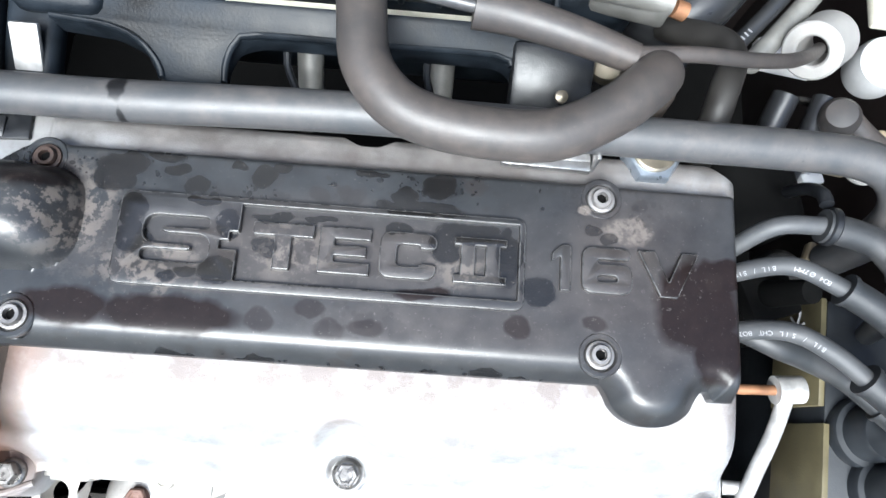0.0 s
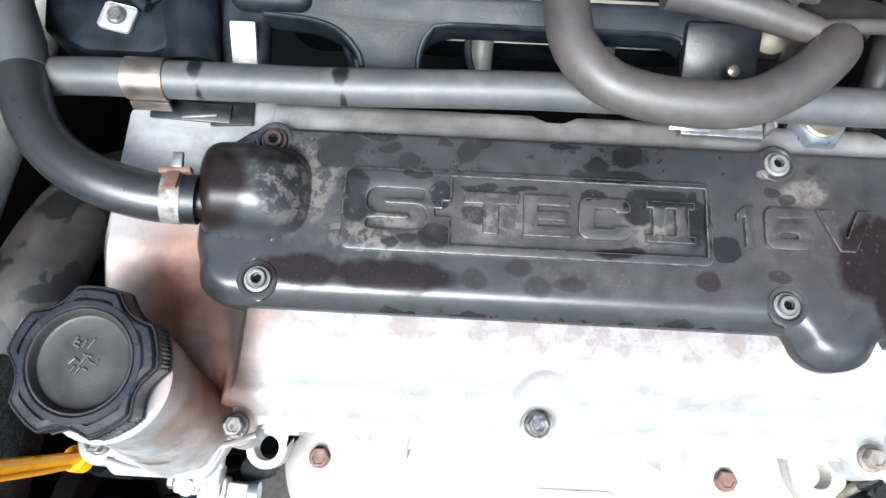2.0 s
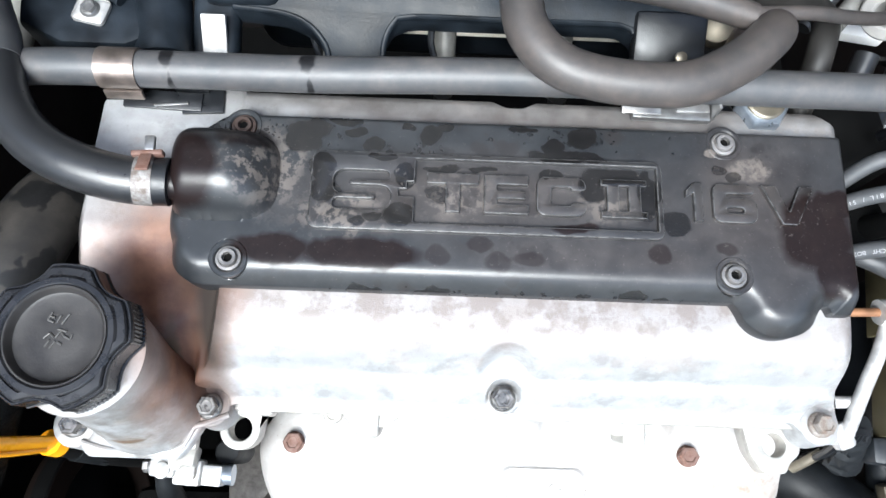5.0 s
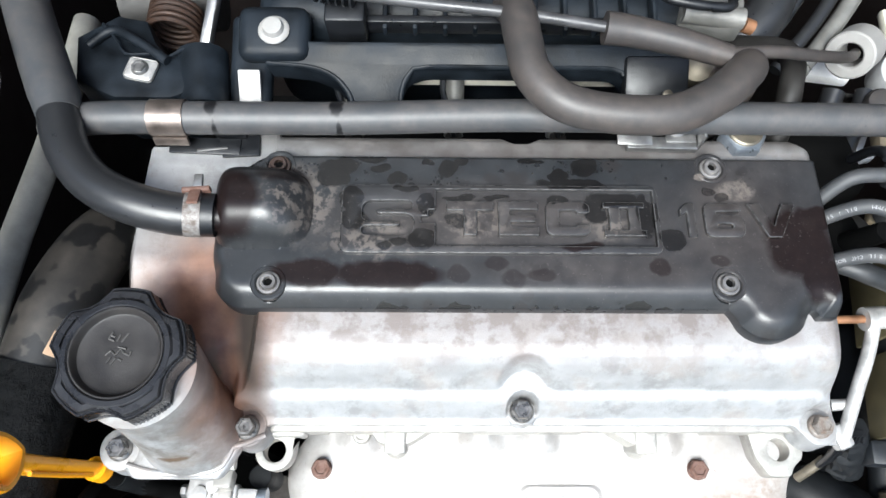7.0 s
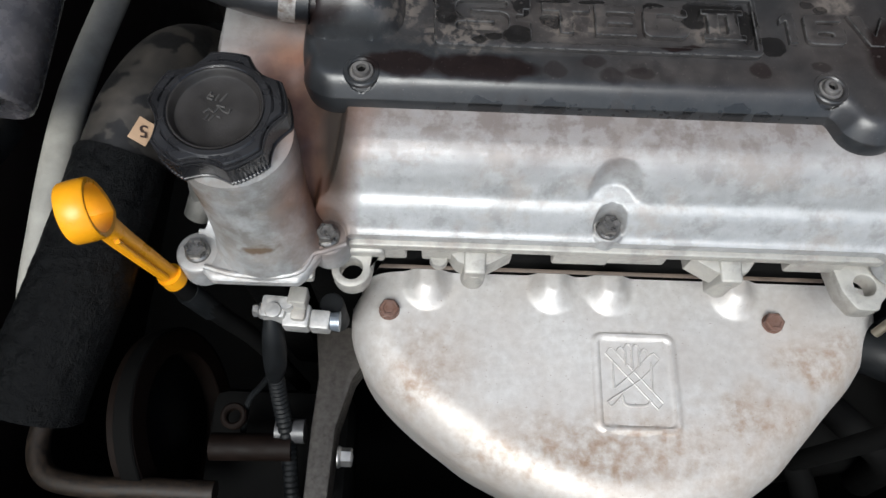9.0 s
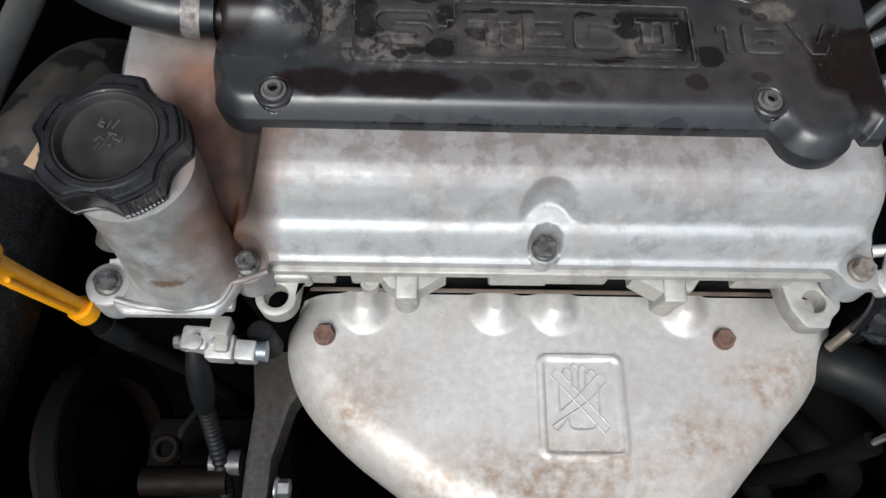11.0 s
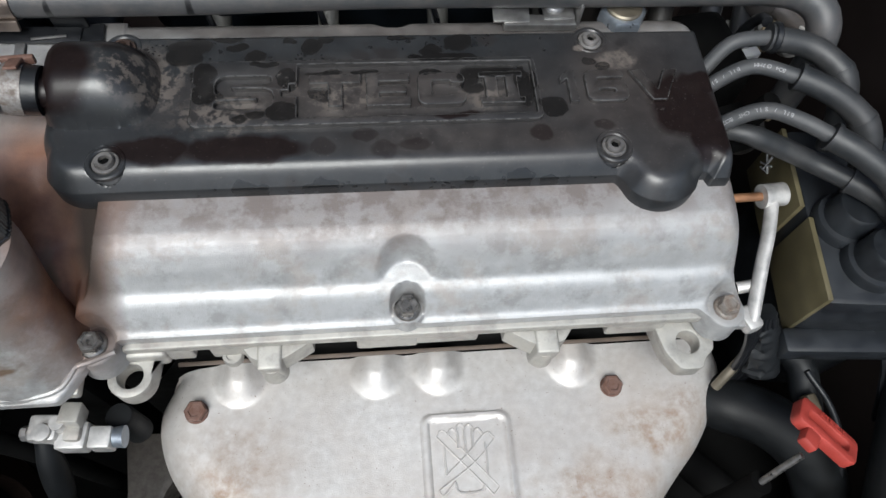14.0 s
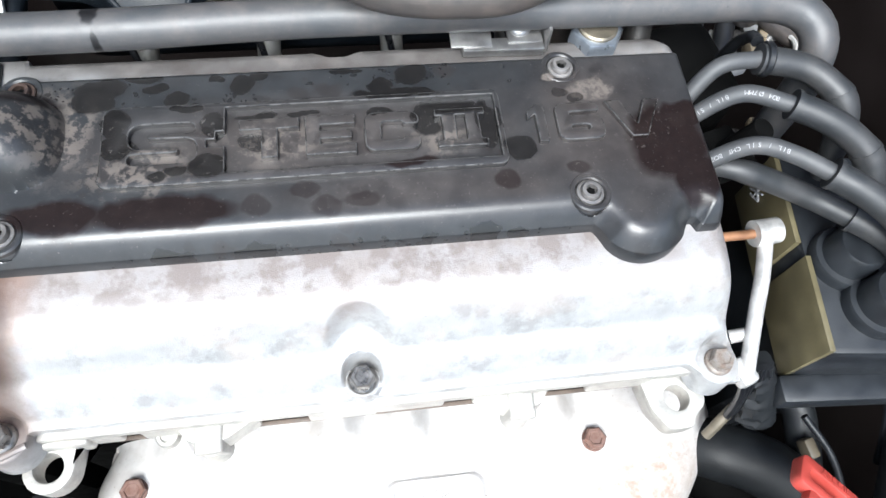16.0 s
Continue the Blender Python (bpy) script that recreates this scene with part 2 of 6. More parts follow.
    # near-black brown in the valley at the cover's left end
    valley_dark = m.any(m.blot((-0.1395, -0.024, 0.82), (0.0105, 0.046, 0.07), 0.6, 0.4, 60), m.blot((-0.1440, 0.006, 0.83), (0.010, 0.026, 0.05), 0.8, 0.5, 60))
    col = m.mix(m.math('MULTIPLY', valley_dark, 0.97 * stain), col, (0.020, 0.014, 0.010))
    drip = m.any(m.blot((-0.1610, -0.046, 0.815), (0.0030, 0.018, 0.05), 0.4, 1.2, 220), m.blot((-0.176, -0.072, 0.810), (0.010, 0.030, 0.0035), 0.3, 1.3, 260), m.blot((-0.200, -0.066, 0.838), (0.009, 0.012, 0.012), 0.7, 1.2, 160))
    col = m.mix(m.math('MULTIPLY', drip, 0.9 * stain), col, (0.10, 0.060, 0.032))
    m.set("Base Color", col)
    m.set("Metallic", m.math('SUBTRACT', 0.5, m.math('MULTIPLY', m.any(brown, burnt, valley_dark, rear, drip, ring, m.math('MULTIPLY', top, 0.7)), 0.5), True))
    m.set("Roughness", m.mix(valley_dark, m.ramp(mid, (0.3, rough - 0.06), (0.7, rough + 0.12)), 0.85))
    m.bump(m.math('ADD', m.math('MULTIPLY', fine, 0.8), m.math('ADD', mid, m.math('MULTIPLY', big, 1.5))), 0.32, 0.0007)
    return m.m


def shield_metal():
    """Aluminised sheet with rust-brown heat marks towards its lower edge."""
    m = Mat("shield_metal", 0.45, 0.4)
    mid, fine, big = m.noise(170, 6, 0.62), m.noise(1300, 3), m.noise(26, 4)
    col = m.ramp(mid, (0.28, (0.50, 0.478, 0.458)), (0.68, (0.62, 0.605, 0.59)))
    band = m.any(m.blot((0.03, -0.175, 0.70), (0.10, 0.022, 0.06), 0.6, 0.9, 60), m.blot((0.175, -0.112, 0.70), (0.030, 0.018, 0.05), 0.4, 1.2, 80),
                 m.blot((-0.09, -0.135, 0.70), (0.022, 0.02, 0.05), 0.7, 0.9, 80), m.blot((0.135, -0.150, 0.70), (0.035, 0.018, 0.05), 0.5, 1.2, 80))
    band = m.any(band, m.math('MULTIPLY', m.blot((-0.085, -0.120, 0.70), (0.030, 0.026, 0.05), 0.7, 1.0, 70), 0.8), m.math('MULTIPLY', m.blot((0.196, -0.098, 0.70), (0.018, 0.009, 0.05), 0.6, 1.0, 80), 1.0))
    rust = m.math('MULTIPLY', band, m.ramp(m.noise(140, 7, 0.62), (0.34, 0.12), (0.68, 0.85)))
    col = m.mix(rust, col, (0.235, 0.135, 0.07))
    haze = m.ramp(big, (0.4, 0.0), (0.7, 0.35))
    col = m.mix(haze, col, (0.47, 0.40, 0.35))
    col = m.mix(m.ramp(m.spots(300, m.wobble(200, 0.006)), (0.05, 0.8), (0.09, 0.0)), col, (0.20, 0.12, 0.07))
    m.set("Base Color", col)
    m.set("Metallic", m.math('SUBTRACT', 0.4, m.math('MULTIPLY', rust, 0.4), True))
    m.set("Roughness", m.ramp(mid, (0.3, 0.40), (0.7, 0.56)))
    m.bump(m.math('ADD', fine, mid), 0.22, 0.0006)
    return m.m


def rubber(name, color=(0.045, 0.044, 0.044), dust=(0.13, 0.12, 0.11), rough=0.42, amount=0.6, patches=False, marks=()):
    """Rubber, satin, dusty on top in patches."""
    m = Mat(name, rough)
    big, mid, fine = m.noise(45, 5), m.noise(200, 5, 0.6), m.noise(1500, 3)
    d = m.math('MULTIPLY', m.ramp(big, (0.35, 0.15), (0.68, 1.0)), m.math('MULTIPLY', m.ramp(mid, (0.3, 0.45), (0.65, 1.0)), amount))
    col = m.mix(d, color, dust)
    col = m.mix(m.math('MULTIPLY', m.ramp(m.spots(140, m.wobble(200, 0.006)), (0.05, 0.5), (0.09, 0.0)), m.ramp(big, (0.5, 0.0), (0.62, 1.0))), col, tuple(c * 0.5 for c in color))
    if patches:
        worn = m.ramp(m.noise(58, 3, 0.45), (0.52, 0.0), (0.55, 0.95))
        col = m.mix(worn, col, (0.004, 0.004, 0.0045))
    col = m.mix(m.ramp(m.noise(520, 5, 0.7), (0.60, 0.0), (0.70, 0.35)), col, dust)
    for centre, radii in marks:
        col = m.mix(m.blot(centre, radii, 0.15, 0.7, 260), col, (0.006, 0.006, 0.007))
    m.set("Base Color", col)
    m.set("Roughness", m.ramp(mid, (0.3, rough - 0.03), (0.7, rough + 0.08)))
    m.set("IOR", 1.56)
    m.bump(m.math('ADD', fine, m.math('MULTIPLY', mid, 0.25)), 0.17, 0.0004)
    return m.m


def crust(name):
    """Cracked old tape: flakes with raised, shinier lips."""
    m = Mat(name, 0.5)
    flakes, mid, fine = m.noise(70, 4), m.noise(240, 6, 0.65), m.noise(1500, 3)
    col = m.ramp(mid, (0.35, (0.0016, 0.0017, 0.002)), (0.65, (0.0035, 0.004, 0.0045)))
    m.set("Base Color", m.mix(m.ramp(m.noise(500, 4), (0.64, 0.0), (0.72, 0.6)), col, (0.018, 0.017, 0.017)))
    m.set("Roughness", m.ramp(mid, (0.35, 0.32), (0.65, 0.7)))
    m.set("Specular IOR Level", 0.12)
    m.bump(m.math('ADD', m.math('ADD', flakes, mid), m.math('MULTIPLY', fine, 0.4)), 0.9, 0.0022)
    return m.m


def rusty(name, base=(0.30, 0.24, 0.20), rust=(0.20, 0.095, 0.05), metal=0.5):
    m = Mat(name, 0.55, metal)
    n, f = m.noise(260, 6, 0.65), m.noise(1500, 3)
    k = m.ramp(n, (0.36, 1.0), (0.62, 0.0))
    m.set("Base Color", m.mix(k, base, rust))
    m.set("Metallic", m.math('SUBTRACT', metal, m.math('MULTIPLY', k, metal)))
    m.set("Roughness", m.ramp(n, (0.3, 0.75), (0.7, 0.42)))
    m.bump(m.math('ADD', f, n), 0.3, 0.0006)
    return m.m


COVER = cover_plastic()
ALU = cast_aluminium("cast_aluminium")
ALU_HEAD = cast_aluminium("head_aluminium", (0.48, 0.465, 0.43), 1.0, 0.52)
SHIELD = shield_metal()
HOSE_GREY = rubber("hose_grey", (0.042, 0.046, 0.051), (0.125, 0.110, 0.102), 0.45, marks=[((-0.1620, 0.099, 0.868), (0.0036, 0.0062, 0.008)), ((-0.1600, 0.088, 0.858), (0.0016, 0.006, 0.009)), ((-0.0910, 0.099, 0.868), (0.0040, 0.0066, 0.008)), ((-0.0895, 0.088, 0.858), (0.0018, 0.006, 0.009))])
HOSE_BLACK = rubber("hose_black", (0.016, 0.017, 0.019), (0.036, 0.035, 0.035), 0.30, 0.3)
HOSE_U = rubber("hose_brownish", (0.036, 0.034, 0.034), (0.098, 0.080, 0.070), 0.44, 0.8)
LEAD = rubber("lead_rubber", (0.034, 0.037, 0.041), (0.092, 0.090, 0.090), 0.55, 0.6)
BOOT = rubber("boot_rubber", (0.013, 0.0155, 0.018), (0.060, 0.058, 0.058), 0.47, 0.7)
DULL_HOSE = rubber("dull_hose", (0.004, 0.0055, 0.007), (0.015, 0.017, 0.019), 0.5, 0.4)
CAP = plain("cap_plastic", (0.017, 0.017, 0.019), 0.26, 0.0, 0.5, 60)
BLACK = plain("black_plastic", (0.010, 0.011, 0.013), 0.35)
MANIFOLD = plain("manifold_plastic", (0.010, 0.0135, 0.018), 0.44, 0.0, 0.95, 42, 700, 0.2, 0.22)
# near-black: shade of gaps and the lower bay is put into this colour
DARK = plain("shade_black", (0.004, 0.004, 0.004), 0.8, 0.0, gloss=0.08)
STEEL = plain("zinc_steel", (0.38, 0.375, 0.37), 0.36, 0.85)
BRIGHT = plain("bright_aluminium", (0.53, 0.52, 0.505), 0.5, 0.5, 0.35, 120)
BOLT = plain("dark_bolt", (0.26, 0.25, 0.24), 0.32, 0.8, 0.5, 260)
BRONZE = plain("clamp_bronze", (0.24, 0.20, 0.175), 0.36, 0.8)
RUST = rusty("rusty_bolt", (0.18, 0.11, 0.09), (0.12, 0.058, 0.040), 0.3)
COPPER = plain("copper", (0.34, 0.17, 0.09), 0.5, 0.5)
YELLOW = plain("amber_plastic", (0.86, 0.36, 0.010), 0.32, 0.0, 0.10, 60, 900, 0.05)
RED = plain("red_plastic", (0.38, 0.050, 0.038), 0.5, 0.0, 0.2)
COIL = plain("coil_plastic", (0.014, 0.0165, 0.020), 0.45, 0.0, 0.4)
OLIVE = plain("olive_board", (0.120, 0.102, 0.055), 0.5, 0.0, 0.25)
GREYPIPE = plain("grey_pipe_paint", (0.22, 0.215, 0.20), 0.42, 0.4, 0.25)
WHITE = plain("white_plastic", (0.34, 0.33, 0.315), 0.45, 0.0, 0.12)
CREAM = plain("cream_tag", (0.46, 0.31, 0.20), 0.55, 0.0, 0.12)
BLUEZINC = plain("blue_zinc", (0.33, 0.37, 0.42), 0.35, 0.7)
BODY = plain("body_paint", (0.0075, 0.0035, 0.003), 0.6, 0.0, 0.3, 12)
CONCRETE = plain("concrete", (0.28, 0.27, 0.255), 0.85, 0.0, 0.3, 3, 200)
PRINT = plain("white_print", (0.30, 0.30, 0.31), 0.6, 0.0, 0.2)
INK = plain("dark_ink", (0.05, 0.03, 0.025), 0.6)
GREYROD = plain("cable_grey", (0.075, 0.075, 0.078), 0.35, 0.2)
SOOTY = plain("sooty_alloy", (0.028, 0.026, 0.024), 0.55, 0.2)
PIPE_PAINT = plain("pipe_paint", (0.31, 0.30, 0.27), 0.5, 0.0, 0.2)
OLD_HOSE = rubber("old_hose", (0.016, 0.015, 0.014), (0.062, 0.053, 0.045), 0.5, 0.9, True)
CRUST = crust("crusted_rubber")
BRASS = plain("brass", (0.25, 0.22, 0.17), 0.42, 0.7)
PALE = plain("pale_plastic", (0.44, 0.445, 0.45), 0.45, 0.0, 0.12)
IVORY = plain("ivory_panel", (0.72, 0.69, 0.58), 0.4, 0.0, 0.15)
OCHRE = plain("ochre_plastic", (0.28, 0.225, 0.15), 0.5, 0.0, 0.2)
# paler, glossier plastic that paints the light along letter edges
COVER_EDGE_LIT = plain("cover_edge_lit", (0.066, 0.064, 0.063), 0.28, 0.0, 0.8, 170)
CAP_DISC = plain("cap_disc", (0.025, 0.0225, 0.0215), 0.42, 0.0, 0.45, 70)
# pale patches put the cylinder's reflected light into its colour
GLOSS = rubber("gloss_black", (0.026, 0.026, 0.030), (0.13, 0.12, 0.125), 0.24, 0.75)
# brown darkened almost to black in place of shade low in the bay
SHADE_BROWN = plain("shade_brown", (0.007, 0.004, 0.003), 0.6, gloss=0.12)
# lighter grey standing in for light on the raised cap marks
CAP_MARK_LIT = plain("cap_mark_lit", (0.055, 0.052, 0.049), 0.4)
FLAKING = rusty("flaking_rust", (0.0055, 0.004, 0.0032), (0.032, 0.020, 0.012), 0.0)
ARM = rusty("sooty_arm", (0.032, 0.028, 0.024), (0.013, 0.0095, 0.0075), 0.1)
GASKET = plain("gasket_tan", (0.11, 0.082, 0.064), 0.6)
RUST_STEEL = rusty("rust_on_steel", (0.27, 0.25, 0.23), (0.15, 0.11, 0.085), 0.5)
DARK_RUST = rusty("dark_rust", (0.060, 0.042, 0.036), (0.040, 0.022, 0.016), 0.2)
SPRING = rusty("spring_wire", (0.050, 0.028, 0.019), (0.028, 0.015, 0.010), 0.5)
CLAMP = rusty("spring_clamp", (0.30, 0.29, 0.28), (0.11, 0.085, 0.07), 0.6)
CARD = plain("white_card", (0.78, 0.78, 0.77), 0.5, 0.0, 0.1)
CLIP_TAN = plain("clip_tan", (0.10, 0.082, 0.055), 0.55)
DEEP = plain("deep_black_rubber", (0.006, 0.007, 0.008), 0.55, 0.0, 0.6, 60, 800, 0.2, 0.25)
STUD = plain("stud_steel", (0.30, 0.285, 0.275), 0.4, 0.7)

# ---- building tools: all places are given in world metres ----
BASES = {}


def as_mesh(name, bm, mat, base, smooth=True):
    bmesh.ops.translate(bm, verts=bm.verts, vec=-Vector(base))
    bmesh.ops.recalc_face_normals(bm, faces=bm.faces)
    me = bpy.data.meshes.new(name)
    bm.to_mesh(me)
    bm.free()
    me.materials.append(mat)
    if smooth:
        me.polygons.foreach_set("use_smooth", [True] * len(me.polygons))
        me.set_sharp_from_angle(angle=radians(38))
    return me


def empty_thing(name, base, label, category, group="", kind=""):
    ob = new(name)
    ob.location = base
    ob.empty_display_size = 0.02
    BASES[ob] = Vector(base)
    return tagged(ob, label, category, group, kind)


def mesh_thing(name, bm, mat, base, label, category, group="", kind="", smooth=True):
    ob = new(name, as_mesh(name, bm, mat, base, smooth))
    ob.location = base
    BASES[ob] = Vector(base)
    return tagged(ob, label, category, group, kind)


def part(name, bm, mat, parent, label="", smooth=True, edge=None):
    """edge: a second material for the rounded upper edges, to paint the light they catch."""
    me = as_mesh(name, bm, mat, BASES[parent], smooth)
    if edge:
        me.materials.append(edge)
        for p in me.polygons:
            p.material_index = int(0.12 < p.normal.z < 0.97)
    ob = new(name, me)
    ob.parent = parent
    BASES[ob] = BASES[parent]
    return tagged(ob, label)


def box(bm, centre, size, turn=(0, 0, 0), bevel=0.0, segments=2):
    made = bmesh.ops.create_cube(bm, size=1.0, matrix=pose(*centre, *turn) @ Matrix.Diagonal((*size, 1)))["verts"]
    if bevel:
        edges = {e for v in made for e in v.link_edges}
        bmesh.ops.bevel(bm, geom=list(edges), offset=bevel, segments=segments, affect='EDGES', profile=0.5)
    return bm


def rod(bm, a, b, r0, r1=None, segs=20, caps=True):
    """A cylinder or cone from a to b."""
    a, b = Vector(a), Vector(b)
    turn = (b - a).to_track_quat('Z', 'Y').to_matrix().to_4x4()
    bmesh.ops.create_cone(bm, cap_ends=caps, segments=segs, radius1=r0, radius2=r0 if r1 is None else r1,
                          depth=(b - a).length, matrix=Matrix.Translation((a + b) / 2) @ turn)
    return bm


def lathe(bm, centre, profile, segs=32, axis=(0, 0, 1), shape=None):
    """Turns (radius, height) pairs about an axis. shape(angle) scales the radius."""
    turn = Vector(axis).to_track_quat('Z', 'Y').to_matrix() if tuple(axis) != (0, 0, 1) else Matrix.Identity(3)
    rings = []
    for r, h in profile:
        ring = []
        for k in range(segs):
            a = 2 * math.pi * k / segs
            rr = r * (shape(a) if shape else 1)
            ring.append(bm.verts.new(Vector(centre) + turn @ Vector((rr * math.cos(a), rr * math.sin(a), h))))
        rings.append(ring)
    for p, q in zip(rings, rings[1:]):
        for k in range(segs):
            bm.faces.new((p[k], p[(k + 1) % segs], q[(k + 1) % segs], q[k]))
    bm.faces.new(rings[0])
    bm.faces.new(rings[-1])
    return bm


def glide(points, step=0.004):
    """A smooth line through the points."""
    p = [Vector(q) for q in points]
    p = [2 * p[0] - p[1]] + p + [2 * p[-1] - p[-2]]
    out = []
    for i in range(1, len(p) - 2):
        n = max(2, int((p[i + 1] - p[i]).length / step))
        for k in range(n):
            t = k / n
            out.append(0.5 * (2 * p[i] + (p[i + 1] - p[i - 1]) * t + (2 * p[i - 1] - 5 * p[i] + 4 * p[i + 1] - p[i + 2]) * t * t
                              + (3 * p[i] - p[i - 1] - 3 * p[i + 1] + p[i + 2]) * t ** 3))
    return out + [p[-2]]


def tube(bm, points, r, segs=18, step=0.004, flat=1.0, bumps=0.0):
    """A hose along a smooth line. r: a radius, or a function of the way along (0 to 1). bumps: height of corrugation."""
    line = glide(points, step)
    n = len(line)
    side = None
    rings = []
    for i, c in enumerate(line):
        way = (line[min(i + 1, n - 1)] - line[max(i - 1, 0)]).normalized()
        if side is None:
            side = way.orthogonal().normalized()
        side = (side - way * side.dot(way)).normalized()
        other = way.cross(side)
        f = i / (n - 1)
        rr = r(f) if callable(r) else r
        rr *= 1 + 0.010 * noise.noise(c * 22)
        if bumps:
            rr += bumps * (i % 2)
        rings.append([bm.verts.new(c + rr * (math.cos(2 * math.pi * k / segs) * side + flat * math.sin(2 * math.pi * k / segs) * other)) for k in range(segs)])
    for p, q in zip(rings, rings[1:]):
        for k in range(segs):
            bm.faces.new((p[k], p[(k + 1) % segs], q[(k + 1) % segs], q[k]))
    bm.faces.new(rings[0])
    bm.faces.new(rings[-1])
    return bm


def plate(bm, outline, z0, z1, bevel=0.0008):
    """A flat piece with that outline in x and y."""
    f = bm.faces.new([bm.verts.new((x, y, z0)) for x, y in outline])
    ex = bmesh.ops.extrude_face_region(bm, geom=[f])["geom"]
    top = [v for v in ex if isinstance(v, bmesh.types.BMVert)]
    bmesh.ops.translate(bm, verts=top, vec=(0, 0, z1 - z0))
    if bevel:
        ends = set(top)
        bmesh.ops.bevel(bm, geom=[e for e in bm.edges if e.verts[0] in ends and e.verts[1] in ends], offset=bevel, segments=2, affect='EDGES', profile=0.6)
    return bm


def rounded(points, r, n=3):
    """An outline with its corners rounded."""
    out = []
    for i, p in enumerate(points):
        p, a, b = Vector(p), Vector(points[i - 1]), Vector(points[(i + 1) % len(points)])
        da, db = min(r, (a - p).length * 0.45), min(r, (b - p).length * 0.45)
        p0, p1 = p + (a - p).normalized() * da, p + (b - p).normalized() * db
        for k in range(n + 1):
            t = k / n
            out.append(tuple(p0 * (1 - t) ** 2 + p * 2 * t * (1 - t) + p1 * t * t))
    return out


def cutout(outlines, z0, z1, bevel=0.0003):
    """A flat piece between z0 and z1: the first outline, with holes along the others."""
    cu = bpy.data.curves.new("t", 'CURVE')
    cu.dimensions, cu.fill_mode, cu.extrude, cu.bevel_depth, cu.bevel_resolution = '2D', 'BOTH', (z1 - z0) / 2 - bevel, bevel, 1
    cu.offset = -bevel
    for pts in outlines:
        sp = cu.splines.new('POLY')
        sp.points.add(len(pts) - 1)
        for q, (x, y) in zip(sp.points, pts):
            q.co = (x, y, 0, 1)
        sp.use_cyclic_u = True
    ob = bpy.data.objects.new("t", cu)
    me = bpy.data.meshes.new_from_object(ob)
    bm = bmesh.new()
    bm.from_mesh(me)
    bpy.data.objects.remove(ob)
    bpy.data.curves.remove(cu)
    bpy.data.meshes.remove(me)
    bmesh.ops.remove_doubles(bm, verts=bm.verts, dist=1e-6)
    return placed(bm, Matrix.Translation((0, 0, (z0 + z1) / 2)))


def placed(bm, m):
    bmesh.ops.transform(bm, matrix=m, verts=bm.verts)
    return bm


def ring_plate(bm, centre, r0, r1, h, axis=(0, 0, 1), segs=28):
    """A washer or eye, with its hole."""
    turn = Vector(axis).to_track_quat('Z', 'Y').to_matrix()
    c = Vector(centre)
    b = min(0.0012, h * 0.2)
    prof = [(r0, 0), (r1 - b, 0), (r1, b), (r1, h - b), (r1 - b, h), (r0 + b, h), (r0, h - b)]
    rings = [[bm.verts.new(c + turn @ Vector((r * math.cos(2 * math.pi * k / segs), r * math.sin(2 * math.pi * k / segs), z))) for k in range(segs)] for r, z in prof]
    for p, q in zip(rings, rings[1:] + rings[:1]):
        for k in range(segs):
            bm.faces.new((p[k], p[(k + 1) % segs], q[(k + 1) % segs], q[k]))
    return bm


def sheet(xs, front, back, height, low, rows=60):
    """A pressed or cast shell: a surface height(x, y) over x and front(x) < y < back(x), with sides that drop to low."""
    v = (1 - np.cos(np.linspace(0, np.pi, rows))) / 2
    v = 0.5 * v + 0.5 * np.linspace(0, 1, rows)
    x = np.repeat(np.asarray(xs)[:, None], rows, 1)
    f, b = np.array([front(a) for a in xs]), np.array([back(a) for a in xs])
    y = f[:, None] + (b - f)[:, None] * v[None, :]
    z = height(x, y)
    nx = len(xs)
    verts = np.stack([x, y, z], -1).reshape(-1, 3).tolist()
    idx = np.arange(nx * rows).reshape(nx, rows)
    faces = np.stack([idx[:-1, :-1], idx[1:, :-1], idx[1:, 1:], idx[:-1, 1:]], -1).reshape(-1, 4).tolist()
    rim = list(idx[:, 0]) + list(idx[-1, 1:]) + list(idx[-2::-1, -1]) + list(idx[0, -2:0:-1])
    start = len(verts)
    for k in rim:
        verts.append([verts[k][0], verts[k][1], min(low, verts[k][2] - 0.001)])
    n = len(rim)
    for k in range(n):
        faces.append([int(rim[k]), start + k, start + (k + 1) % n, int(rim[(k + 1) % n])])
    me = bpy.data.meshes.new("sheet")
    me.from_pydata(verts, [], faces)
    bm = bmesh.new()
    bm.from_mesh(me)
    bpy.data.meshes.remove(me)
    return bm


def ease(a, b, x):
    t = np.clip((x - a) / (b - a), 0, 1)
    return t * t * (3 - 2 * t)


def fold(d, r):
    """How far a rounded edge of radius r has dropped at a distance d from its rim."""
    k = np.clip(r - d, 0, r)
    return r - np.sqrt(np.maximum(r * r - k * k, 0))


def to_line(x, y, line):
    """Distance from each (x, y) to a line of points."""
    out = np.full(x.shape, 9.0)
    for (ax, ay), (bx, by) in zip(line, line[1:]):
        dx, dy = bx - ax, by - ay
        t = np.clip(((x - ax) * dx + (y - ay) * dy) / max(dx * dx + dy * dy, 1e-12), 0, 1)
        out = np.minimum(out, np.hypot(x - ax - t * dx, y - ay - t * dy))
    return out


def close(a, b, n, fine=0.004):
    """Steps from a to b, closer together at both ends."""
    t = np.linspace(0, 1, n)
    s = 0.6 * t + 0.4 * (1 - np.cos(np.pi * t)) / 2
    return list(a + (b - a) * s)


